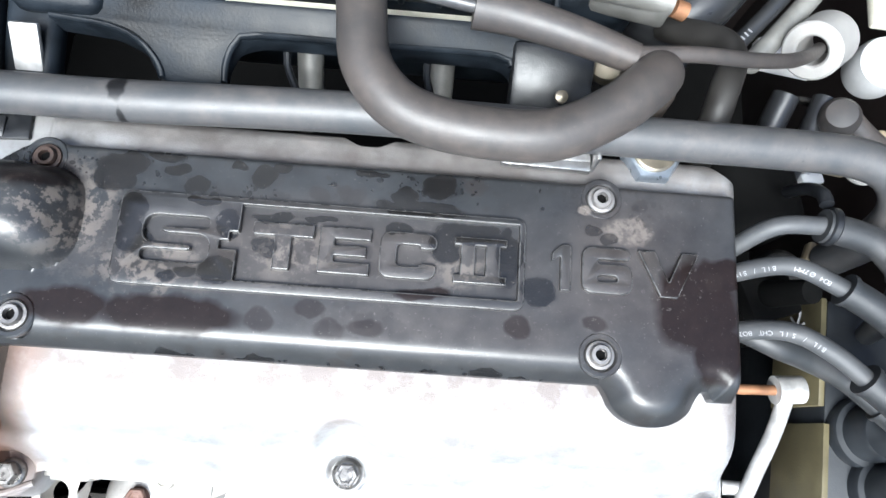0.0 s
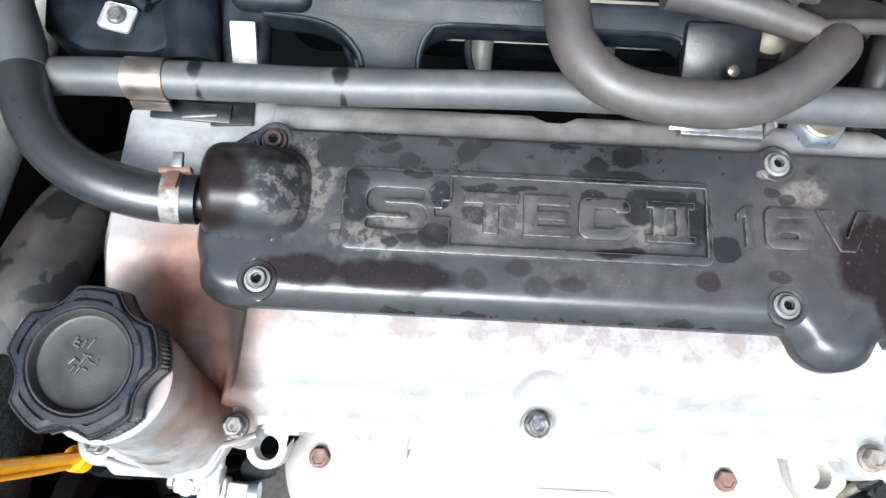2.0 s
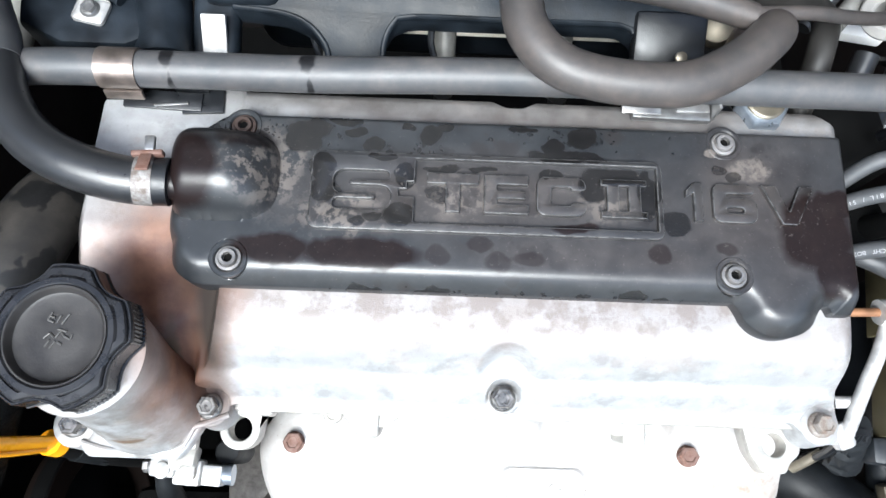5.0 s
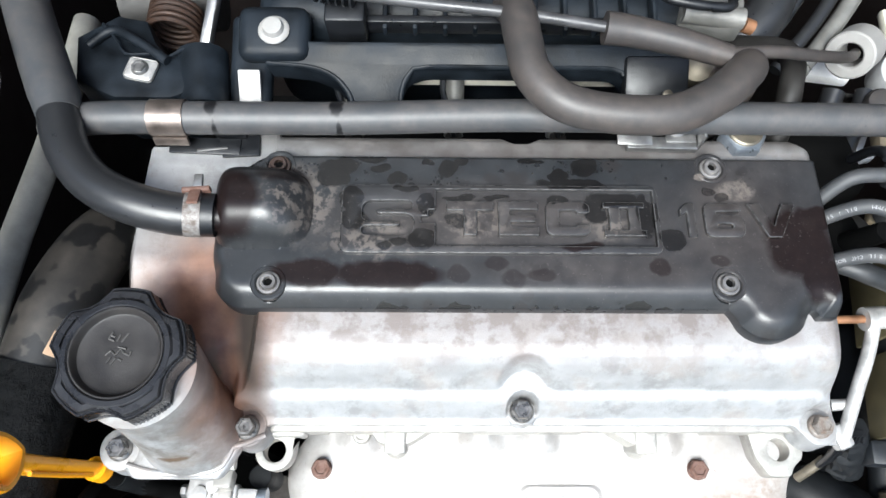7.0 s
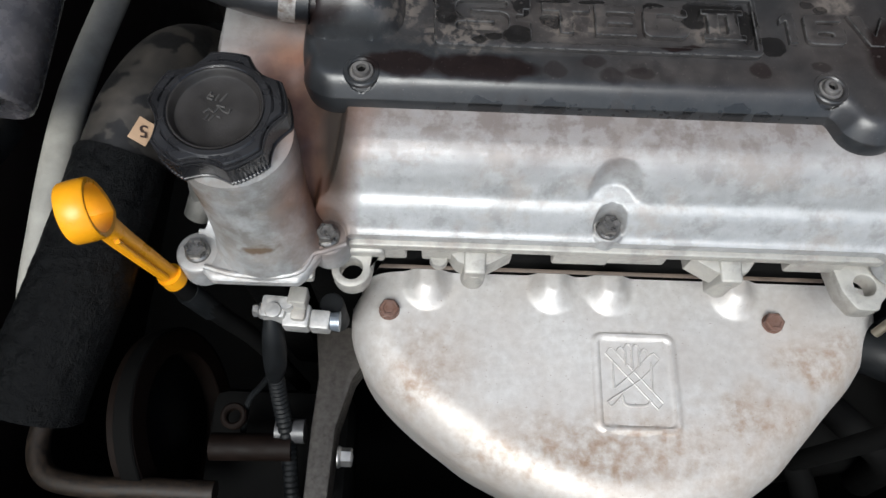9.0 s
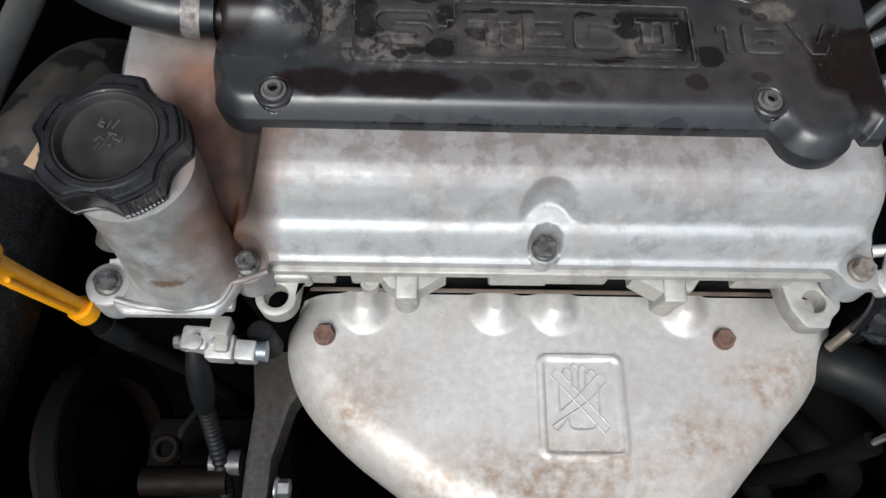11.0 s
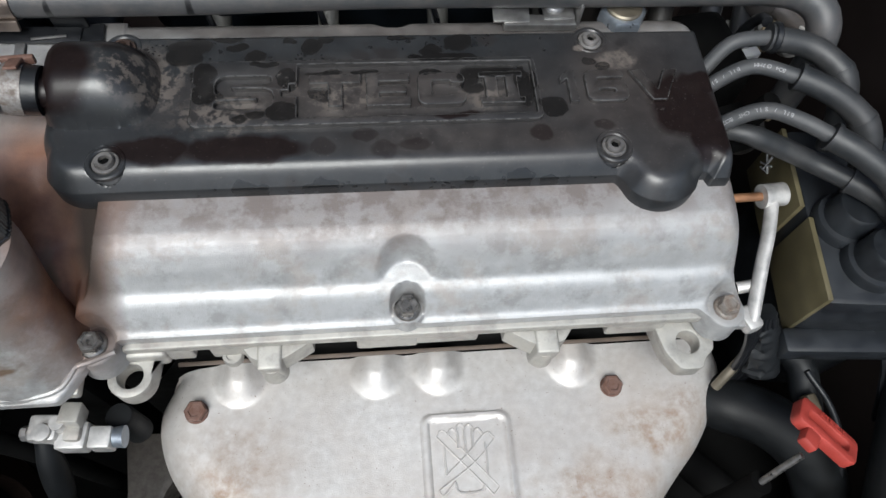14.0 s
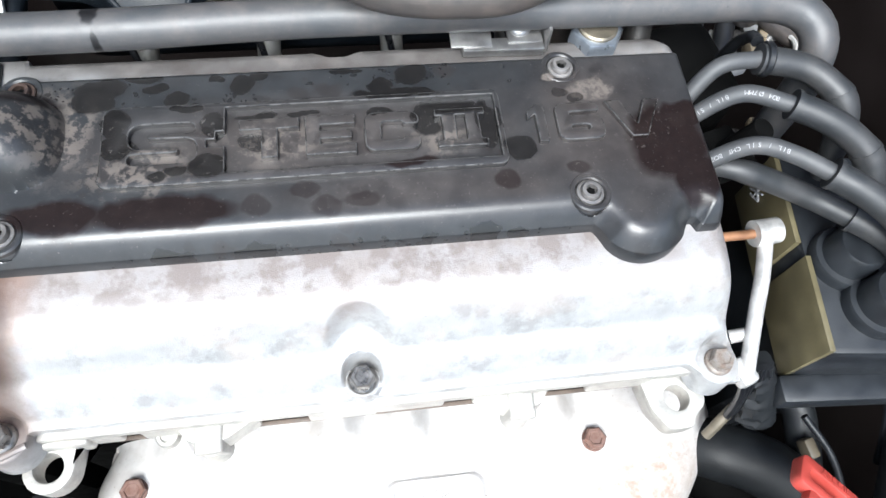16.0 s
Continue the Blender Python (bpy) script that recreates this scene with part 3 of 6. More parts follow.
def hex_bolt(parent, place, flange=0.0085, flat=0.0056, high=0.0065, mat=None, name="bolt", axis=(0, 0, 1), label=""):
    bm = bmesh.new()
    lathe(bm, place, [(flange, 0), (flange, 0.0012), (flange * 0.93, 0.0019), (flat * 1.15, 0.0026), (flat, 0.0026)], 28, axis)
    hexa = bmesh.new()
    lathe(hexa, place, [(flat * 1.12, 0.002), (flat * 1.14, 0.0026), (flat * 1.14, high - 0.0008), (flat * 1.0, high), (flat * 0.72, high), (flat * 0.62, high - 0.0007)], 6, axis)
    me = bpy.data.meshes.new("t")
    hexa.to_mesh(me)
    hexa.free()
    bm.from_mesh(me)
    bpy.data.meshes.remove(me)
    return part(name, bm, mat or BOLT, parent, label)


def writing(text, size, m, depth=0.0002):
    """The built-in font's letters as a mesh in the plane of m."""
    cu = bpy.data.curves.new("t", 'FONT')
    cu.body, cu.size, cu.extrude, cu.align_x, cu.align_y = text, size, depth, 'CENTER', 'CENTER'
    ob = bpy.data.objects.new("t", cu)
    me = bpy.data.meshes.new_from_object(ob)
    bm = bmesh.new()
    bm.from_mesh(me)
    bpy.data.objects.remove(ob)
    bpy.data.curves.remove(cu)
    bpy.data.meshes.remove(me)
    return placed(bm, m)

# ---- the setting: ground, bay walls and the raised bonnet ----
bm = bmesh.new()
box(bm, (0, 0, -0.05), (60, 60, 0.1))
mesh_thing("ground", bm, CONCRETE, (0, 0, 0), "grey concrete ground under the car", "ground", kind="structure", smooth=False)


# walls added round the bay, very dark so its lower parts stay dark
def bay_wall(name, centre, size, label):
    b = bmesh.new()
    box(b, centre, size, bevel=0.01)
    return mesh_thing(name, b, BODY, (centre[0], centre[1], centre[2] - size[2] / 2), label, "bay wall", kind="structure")


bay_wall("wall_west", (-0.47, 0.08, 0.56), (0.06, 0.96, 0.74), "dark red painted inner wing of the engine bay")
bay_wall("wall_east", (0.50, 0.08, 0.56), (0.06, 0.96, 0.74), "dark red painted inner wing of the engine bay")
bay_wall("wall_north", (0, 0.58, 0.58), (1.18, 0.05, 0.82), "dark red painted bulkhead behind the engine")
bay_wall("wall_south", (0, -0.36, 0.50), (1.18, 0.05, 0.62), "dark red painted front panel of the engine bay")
# unseen floor, added to shut out light from below
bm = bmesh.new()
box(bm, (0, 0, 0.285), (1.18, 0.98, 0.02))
mesh_thing("bay_floor", bm, DARK, (0, 0, 0.275), "unseen near-black undertray added to keep the bay dark", "undertray", kind="structure", smooth=False)
bm = bmesh.new()
box(bm, (0, 0.50, 1.56), (1.30, 0.03, 1.22), (8, 0, 0), 0.01)
mesh_thing("bonnet", bm, BODY, (0, 0.6, 0.98), "dark red underside of the raised bonnet", "bonnet", kind="structure")

# unseen roof and walls added to block sky light, open to the front
SKY_SCREENS = (("wall_screen_west", (-2.6, 1.2, 1.4), (0.2, 5.2, 2.8), "unseen pale side wall added to block sky light"),
           ("wall_screen_east", (2.6, 1.2, 1.4), (0.2, 5.2, 2.8), "unseen pale side wall added to block sky light"),
           ("wall_screen_north", (0, 3.9, 1.4), (5.0, 0.2, 2.8), "unseen pale rear wall added to block sky light"))
for name, centre, size, label in SKY_SCREENS:
    bm = bmesh.new()
    box(bm, centre, size)
    mesh_thing(name, bm, CONCRETE, (centre[0], centre[1], 0), label, "wall", kind="structure", smooth=False)
bm = bmesh.new()
box(bm, (0, 2.3, 2.88), (5.4, 3.4, 0.16))
mesh_thing("ceiling_screen", bm, CONCRETE, (0, 2.4, 2.8), "unseen grey roof slab added to block sky light", "roof", kind="structure", smooth=False)

# ---- cylinder head and block ----
head = empty_thing("cylinder_head", (0.0, 0.02, 0.295), "bare cast aluminium engine head and block with oily stains", "engine block")
bm = bmesh.new()
box(bm, (0.005, 0.0285, 0.735), (0.385, 0.148, 0.074), bevel=0.003)
part("casting", bm, ALU_HEAD, head)
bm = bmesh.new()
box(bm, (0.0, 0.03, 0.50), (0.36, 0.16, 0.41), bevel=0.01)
part("block", bm, DARK, head, "engine block, bay shade put into its near-black colour")
# gasket edge below the valve cover
bm = bmesh.new()
box(bm, (0.030, 0.0145, 0.7752), (0.338, 0.1685, 0.0068), bevel=0.0012, segments=3)
box(bm, (-0.182, -0.066, 0.7755), (0.062, 0.052, 0.007), bevel=0.002)
part("gasket_rail", bm, ALU_HEAD, head)


def eye_outline(cx, cy, r, back):
    arc = [(cx + r * math.cos(radians(a)), cy + r * math.sin(radians(a))) for a in range(180, 361, 15)]
    return arc + [(cx + r + 0.003, back + 0.006), (cx + r + 0.008, back), (cx - r - 0.004, back), (cx - r - 0.001, back - 0.004)]


def ring_points(cx, cy, r, n=28):
    return [(cx + r * math.cos(2 * math.pi * k / n), cy + r * math.sin(2 * math.pi * k / n)) for k in range(n)]


bm = bmesh.new()
box(bm, (-0.1300, -0.0655, 0.7655), (0.0360, 0.0130, 0.0150), bevel=0.0025, segments=3)
part("ear", bm, ALU_HEAD, head)
part("lifting_eye", cutout([eye_outline(-0.1315, -0.0795, 0.0118, -0.062), ring_points(-0.1315, -0.0795, 0.0068)], 0.7515, 0.7655, 0.0010), ALU_HEAD, head, "cast eye with a round hole")
lug = rounded([(0.160, -0.062), (0.164, -0.083), (0.1715, -0.0945), (0.1850, -0.0945), (0.1870, -0.0890), (0.1940, -0.0830), (0.1955, -0.062)], 0.003)
part("lifting_eye", cutout([lug, ring_points(0.1790, -0.0785, 0.0068)], 0.7500, 0.7640, 0.0010), ALU_HEAD, head, "cast lug with a round hole")
for x in (-0.058, 0.0955):
    bm = bmesh.new()
    box(bm, (x, -0.0680, 0.756), (0.0136, 0.0250, 0.030), (6, 0, 0), 0.0018, 3)
    rod(bm, (x, -0.0752, 0.744), (x, -0.0752, 0.7620), 0.0076, 0.0068, 24)
    ring_plate(bm, (x, -0.0775, 0.7618), 0.0020, 0.0036, 0.0016)
    for s in (-1, 1):
        far = 0.0230 if s * x < 0 else 0.0165
        plate(bm, [(x + s * 0.006, -0.058), (x + s * far, -0.0600), (x + s * (far - 0.0005), -0.0672), (x + s * 0.0105, -0.0745), (x + s * 0.006, -0.0765)][::s], 0.752, 0.7695, 0.0012)
    part("exhaust_stud_tower", bm, ALU_HEAD, head)
for x0, x1 in ((-0.122, -0.0990), (-0.0900, -0.0685), (-0.0110, 0.0230), (0.0215, 0.0570), (0.1320, 0.166)):
    bm = bmesh.new()
    low = 0.7615 if x0 == 0.0215 else 0.7580
    box(bm, ((x0 + x1) / 2, -0.0620, (low + 0.7724) / 2), (x1 - x0, 0.0150, 0.7724 - low), bevel=0.0016, segments=3)
    part("front_ledge", bm, ALU_HEAD, head)
bm = bmesh.new()
lathe(bm, (-0.0795, -0.0695, 0.7560), [(0.0056, 0), (0.0056, 0.0046), (0.0050, 0.0056), (0.0034, 0.0056), (0.0030, 0.0046), (0.001, 0.0046)], 24)
part("oil_plug", bm, ALU_HEAD, head, "small round plug")
# flange in near-black, so the gap behind the shield reads as shade
bm = bmesh.new()
box(bm, (0.04, -0.0480, 0.722), (0.32, 0.008, 0.07), bevel=0.003)
part("exhaust_flange", bm, DARK, head, "exhaust manifold flange, coloured dark for the shaded gap")
bm = bmesh.new()
box(bm, (0.030, -0.0600, 0.7200), (0.300, 0.0026, 0.0020), (12, 0, 0), 0.0004)
part("gasket_strip", bm, GASKET, head, "tan edge of the exhaust gasket")

# ---- valve cover ----
valve_cover = empty_thing("valve_cover", (0.0, 0.02, 0.779), "satin cast aluminium valve cover with brown stains", "valve cover")
KNOTS_Y = np.array([-0.0760, -0.0700, -0.0655, -0.0636, -0.0622, -0.0600, -0.0570, -0.0545, -0.0522, -0.0503, -0.0488, -0.0465, -0.0425, -0.0385, -0.0345, -0.0290, -0.022, -0.014, 0.0, 0.075, 0.085, 0.0935, 0.0968, 0.0990])
KNOTS_Z = np.array([0.7835, 0.7850, 0.7860, 0.7868, 0.7885, 0.7920, 0.7970, 0.8005, 0.8024, 0.8032, 0.8046, 0.8092, 0.8172, 0.8232, 0.8270, 0.8298, 0.8314, 0.8326, 0.8340, 0.8390, 0.8402, 0.8402, 0.8385, 0.831])
PROFILE_Y = np.linspace(-0.0760, 0.099, 1401)
PROFILE_Z = np.convolve(np.pad(np.interp(PROFILE_Y, KNOTS_Y, KNOTS_Z), 8, mode="edge"), np.ones(17) / 17, "valid")


def cover_front(x):
    return float(-0.0664 - 0.0041 * ease(-0.128, -0.142, x) - 0.0265 * ease(-0.138, -0.160, x) + 0.014 * ease(-0.205, -0.222, x) - 0.0112 * ease(0.178, 0.193, x))


def cover_back(x):
    return float(0.098 - 0.009 * ease(0.175, 0.194, x) - 0.010 * ease(-0.14, -0.20, x) - 0.006 * ease(0.000, 0.014, x) * ease(0.034, 0.020, x) - 0.122 * ease(-0.203, -0.2065, x) - 0.033 * ease(-0.2065, -0.214, x))


def cover_height(x, y):
    main = np.interp(y, PROFILE_Y, PROFILE_Z)
    # rounded right-hand end
    end = np.sqrt(np.clip(1 - (np.maximum(x - 0.1880, 0) / 0.0148) ** 2, 0, 1))
    main = 0.7850 + np.maximum(main - 0.7850, 0) * end + np.minimum(main - 0.7850, 0)
    # tool recess above the middle bolt
    r = np.hypot(x - 0.0172, y + 0.0592)
    alcove = ease(0.0180, 0.0118, np.hypot(x - 0.0172, np.minimum(y + 0.0515, 0) * 3 + np.maximum(y + 0.0515, 0)))
    main = main - 0.80 * alcove * np.maximum(main - 0.8040, 0)
    seat = ease(0.0100, 0.0080, r)
    main = main * (1 - seat) + seat * 0.7885
    # plate and slope at the timing end
    left = 0.840 - 0.020 * ease(0.020, -0.030, y) - 0.0345 * ease(-0.022, -0.070, y)
    left = left - 0.007 * ease(-0.168, -0.150, x) * ease(0.02, -0.03, y) * ease(-0.064, -0.050, y)
    left = left - fold(y - cover_left_front(x), 0.004)
    wall = 0.7855 + 0.0175 * ease(-0.1560, -0.1470, x) + 0.0330 * ease(-0.1455, -0.1290, x) + 0.02 * ease(-0.131, -0.128, x)
    body = np.minimum(main, wall)
    top = np.maximum(left, body)
    z = top + 0.0012 * np.exp(-np.abs(left - body) / 0.003) * ease(-0.128, -0.132, x)
    z = np.where(x > -0.128, main, z)
    for bx, by in ((-0.144, -0.0685), (0.1952, -0.0672), (-0.216, -0.0805)):
        b = ease(0.0122, 0.0104, np.hypot(x - bx, y - by))
        z = z * (1 - b) + b * 0.7855
    return z


def cover_left_front(x):
    return -0.0705 - 0.0265 * ease(-0.138, -0.160, x) + 0.014 * ease(-0.205, -0.222, x)


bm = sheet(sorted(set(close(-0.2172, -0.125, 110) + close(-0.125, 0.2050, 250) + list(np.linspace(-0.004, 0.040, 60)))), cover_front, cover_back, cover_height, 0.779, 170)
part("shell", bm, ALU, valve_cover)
# filler neck
bm = bmesh.new()
lathe(bm, (-0.1775, -0.0655, 0.0), [(0.0312, 0.7850), (0.0302, 0.7875), (0.0290, 0.792), (0.0281, 0.799), (0.0276, 0.808), (0.0276, 0.818), (0.0282, 0.832), (0.0288, 0.845), (0.0290, 0.862), (0.020, 0.862)], 72)
for v in bm.verts:
    k = float(ease(0.785, 0.858, v.co.z))
    v.co.x -= 0.0042 * k
    v.co.y += 0.0160 * k
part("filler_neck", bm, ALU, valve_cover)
# ears and sockets below the flange bolts
for x, y, z in ((-0.144, -0.0685, 0.779), (0.1952, -0.0672, 0.779), (-0.216, -0.0805, 0.779), (0.0172, -0.0592, 0.7828)):
    bm = bmesh.new()
    wide = 0.0080 if x == 0.0172 else 0.0124 if x < -0.2 else 0.0112
    lathe(bm, (x, y, z - 0.012), [(wide + 0.0015, 0), (wide, 0.0170), (wide - 0.0004, 0.0181), (wide - 0.0012, 0.0187), (0.003, 0.0187)], 40)
    part("bolt_boss", bm, ALU, valve_cover)
    if x > 0.1:
        hex_bolt(valve_cover, (x, y, z + 0.0066), 0.0071, 0.0051, 0.0082, RUST_STEEL, label="bolt with brown rust on steel")
    else:
        hex_bolt(valve_cover, (x, y, z + 0.0066), 0.0071, 0.0051, 0.0082)
# raised bead along the front of the neck and flange
bm = bmesh.new()
tube(bm, [(-0.2110, -0.0895, 0.7862), (-0.1930, -0.0938, 0.7862), (-0.1690, -0.0940, 0.7862), (-0.1560, -0.0895, 0.7862), (-0.1515, -0.0800, 0.7864), (-0.1450, -0.0775, 0.7860), (-0.1330, -0.0725, 0.7858)], 0.0017, 8)
part("bead", bm, ALU, valve_cover)

# ---- plastic plug cover ----
plug_cover = empty_thing("plug_cover", (0.015, 0.03, 0.826), "dusty black plastic engine cover with drip spots", "engine cover")
X0, X1 = -0.1580, 0.1880


BULGE_X = np.linspace(-0.05, 0.05, 401)
BULGE_Y = 0.0168 * np.convolve(np.sqrt(np.maximum(1 - (BULGE_X / 0.0206) ** 2, 0)), np.ones(21) / 21, "same")


def plug_front(x):
    y = -0.0115 + 0.020 * (1 - math.sqrt(max(0.0, 1 - max(0.0, (X0 + 0.020 - x) / 0.0200) ** 2)))
    y -= float(np.interp(abs(x - 0.1505), BULGE_X, BULGE_Y))
    return float(y - 0.004 * ease(0.176, 0.179, x))


def plug_back(x):
    return float(0.0785 - 0.016 * ease(-0.128, X0, x))


FRONT_LINE = [(x, plug_front(x)) for x in sorted(list(np.linspace(X0 + 0.021, 0.120, 30)) + list(np.linspace(0.121, X1, 90)) + [X0 + 0.021 * (k / 24) ** 2 for k in range(24)])]


def plug_height(x, y):
    d = to_line(x, y, FRONT_LINE)
    z = 0.8500 - 1.45 * 0.0018 * np.log(1 + np.exp((0.0070 - d) / 0.0018)) - fold(np.array([[plug_back(a) for a in x[:, 0]]]).T - y, 0.003) - fold(x - X0, 0.008) - fold(X1 - x, 0.0022)
    # raised breather chamber at one end, with a scooped side
    dx = np.where(x < -0.143, (-0.143 - x) / 0.0150, np.maximum(x + 0.131, 0) / 0.0275)
    dy = np.where(y < 0.042, np.maximum(0.040 - y, 0) / 0.0205, np.maximum(y - 0.046, 0) / 0.0215)
    away = (np.abs(dx) ** 2.7 + np.abs(dy) ** 2.7) ** (1 / 2.7)
    z = z + 0.0230 * np.maximum(1 - away ** 2.3, 0) ** 0.68
    # bolt wells
    for bx, by in ((-0.1245, 0.071), (-0.1245, 0.0), (0.1255, 0.0715), (0.1255, 0.0005)):
        z = z - 0.0030 * ease(0.0092, 0.0084, np.hypot(x - bx, y - by))
    return z


bm = sheet(sorted(set(close(X0, -0.10, 90) + close(-0.10, 0.125, 190) + close(0.125, X1, 60) + close(0.121, 0.180, 130))), plug_front, plug_back, plug_height, 0.8265, 100)
cover_shell = part("shell", bm, COVER, plug_cover)


SHAPES = {
    "S": [(0, 0), (.88, 0), (1, .14), (1, .5), (.88, .62), (.27, .62), (.27, .74), (.97, .74), (.97, 1), (.12, 1), (0, .88), (0, .5), (.12, .38), (.73, .38), (.73, .26), (0, .26)],
    "T": [(.36, 0), (.64, 0), (.64, .72), (1, .72), (1, 1), (0, 1), (0, .72), (.36, .72)],
    "E": [(0, 0), (1, 0), (1, .25), (.3, .25), (.3, .39), (.92, .39), (.92, .61), (.3, .61), (.3, .75), (1, .75), (1, 1), (0, 1)],
    "C": [(.12, 0), (.88, 0), (1, .12), (1, .34), (.7, .34), (.7, .26), (.3, .26), (.3, .74), (.7, .74), (.7, .66), (1, .66), (1, .88), (.88, 1), (.12, 1), (0, .88), (0, .12)],
    "1": [(.38, 0), (.85, 0), (.85, 1), (.42, 1), (0, .8), (0, .62), (.38, .74)],
    "V": [(0, 1), (.28, 1), (.5, .34), (.72, 1), (1, 1), (.64, 0), (.36, 0)],
}
SOLID = {
    "II": ([(0, 0), (1, 0), (1, .18), (.87, .18), (.87, .82), (1, .82), (1, 1), (0, 1), (0, .82), (.13, .82), (.13, .18), (0, .18)], [[(.40, .18), (.60, .18), (.60, .82), (.40, .82)]]),
    "6": ([(.12, 0), (.88, 0), (1, .12), (1, .52), (.88, .64), (.30, .64), (.30, .74), (.96, .74), (.96, .90), (.86, 1), (.12, 1), (0, .88), (0, .12)], [[(.30, .25), (.70, .25), (.70, .39), (.30, .39)]]),
}
LY, LH = 0.0272, 0.0208
letter_s = rounded([(-0.0755 + 0.0290 * a, LY + LH * b) for a, b in SHAPES["S"]], 0.0032)
field = rounded([(-0.0870, 0.0165), (0.0910, 0.0165), (0.0910, 0.0580), (-0.0870, 0.0580)], 0.005, 5)
well = rounded([(-0.0345, 0.0210), (0.0882, 0.0210), (0.0882, 0.0552), (-0.0345, 0.0552), (-0.0345, 0.0425), (-0.0385, 0.0425), (-0.0385, 0.0385), (-0.0425, 0.0385), (-0.0425, 0.0345), (-0.0345, 0.0345)], 0.0005, 2)
part("raised_field", cutout([field, letter_s, well], 0.8486, 0.8530, 0.0006), COVER, cover_shell, "raised dusty panel with a sunk letter", edge=COVER_EDGE_LIT)
for key, x, w in (("T", -0.0285, 0.0265), ("E", 0.0005, 0.0225), ("C", 0.0270, 0.0250), ("II", 0.0595, 0.0235), ("1", 0.1030, 0.0100), ("6", 0.1165, 0.0225), ("V", 0.1415, 0.0275)):
    low, top = 0.8486, (0.8531 if x < 0.1 else 0.8526)
    if key in SHAPES:
        bm = cutout([rounded([(x + w * a, LY + LH * b) for a, b in SHAPES[key]], 0.0022 if key == "C" else 0.0006)], low, top, 0.0006)
    else:
        edge, holes = SOLID[key]
        bm = cutout([rounded([(x + w * a, LY + LH * b) for a, b in o], 0.0022 if key == "6" else 0.0005) for o in [edge] + holes], low, top, 0.0006)
    part("raised_letter", bm, COVER, cover_shell, edge=COVER_EDGE_LIT)
for i, (x, y) in enumerate(((-0.1245, 0.071), (-0.1245, 0.0), (0.1255, 0.0715), (0.1255, 0.0005))):
    bm = bmesh.new()
    ring_plate(bm, (x, y, 0.8466), 0.0068, 0.0098, 0.0036)
    part("bolt_grommet", bm, COVER, plug_cover)
    bm = bmesh.new()
    lathe(bm, (x, y, 0.8468), [(0.0065, 0), (0.0065, 0.0024), (0.0062, 0.0030), (0.0050, 0.0032), (0.0047, 0.0026), (0.0045, 0.0026), (0.0044, 0.0048), (0.0041, 0.0053), (0.0026, 0.0053), (0.0025, 0.0026), (0.001, 0.0026)], 28)
    part("bolt", bm, DARK_RUST if i == 0 else STUD, plug_cover, "rusty socket bolt" if i == 0 else "steel socket bolt")
    bm = bmesh.new()
    rod(bm, (x, y, 0.8488), (x, y, 0.8499), 0.0024, 0.0024, 6)
    part("socket", bm, DARK, plug_cover)
# breather port on the chamber
bm = bmesh.new()
rod(bm, (-0.145, 0.0340, 0.8600), (-0.1615, 0.0340, 0.8615), 0.0088, 0.0088, 24)
part("breather_port", bm, COVER, plug_cover)

# ---- oil filler cap ----
cap = empty_thing("oil_filler_cap", (-0.1868, -0.0446, 0.8605), "black ribbed plastic oil filler cap with five grips", "filler cap")


CAP_AT = (-0.1868, -0.0446, 0.8605)


def grips(a):
    """Five lobes with sharp corners and hollow finger notches between them."""
    k = abs(((a - radians(50)) / (2 * math.pi) * 5) % 1 - 0.5) * 2
    u = min(max((k - 0.46) / 0.54, 0.0), 1.0)
    return 0.955 * (1 - 0.15 * (1 - (1 - u) ** 2) - 0.010 * max(0.0, 1 - k / 0.46))


def ribbed(a):
    k = abs(((a - radians(50)) / (2 * math.pi) * 5) % 1 - 0.5) * 2
    return grips(a) * (1 + (0.009 * math.sin(a * 110) if k < 0.42 else 0))


bm = bmesh.new()
lathe(bm, CAP_AT, [(0.0310, 0), (0.0346, 0.0005), (0.0352, 0.0015), (0.0352, 0.0030), (0.0345, 0.0034), (0.0345, 0.0128)], 400, shape=ribbed)
part("skirt", bm, CAP, cap)
bm = bmesh.new()
lathe(bm, CAP_AT, [(0.0344, 0.0126), (0.0347, 0.0132), (0.0347, 0.0150), (0.0341, 0.0158), (0.0335, 0.0158), (0.0331, 0.0152), (0.0328, 0.0152), (0.0325, 0.0166), (0.0318, 0.0172), (0.0285, 0.0174), (0.0275, 0.0120)], 300, shape=grips)
part("grip_plate", bm, CAP, cap)
bm = bmesh.new()
ring_plate(bm, (CAP_AT[0], CAP_AT[1], CAP_AT[2] + 0.0120), 0.0222, 0.0268, 0.0057, segs=96)
part("top_ring", bm, CAP, cap)
bm = bmesh.new()
lathe(bm, CAP_AT, [(0.0205, 0.0100), (0.0224, 0.0120), (0.0223, 0.0174), (0.0216, 0.0174), (0.0209, 0.0166), (0.0203, 0.0146), (0.0196, 0.0136), (0.0182, 0.0132), (0.010, 0.0134), (0.004, 0.0135)], 96)
part("centre_disc", bm, CAP_DISC, cap, "dusty recessed disc")
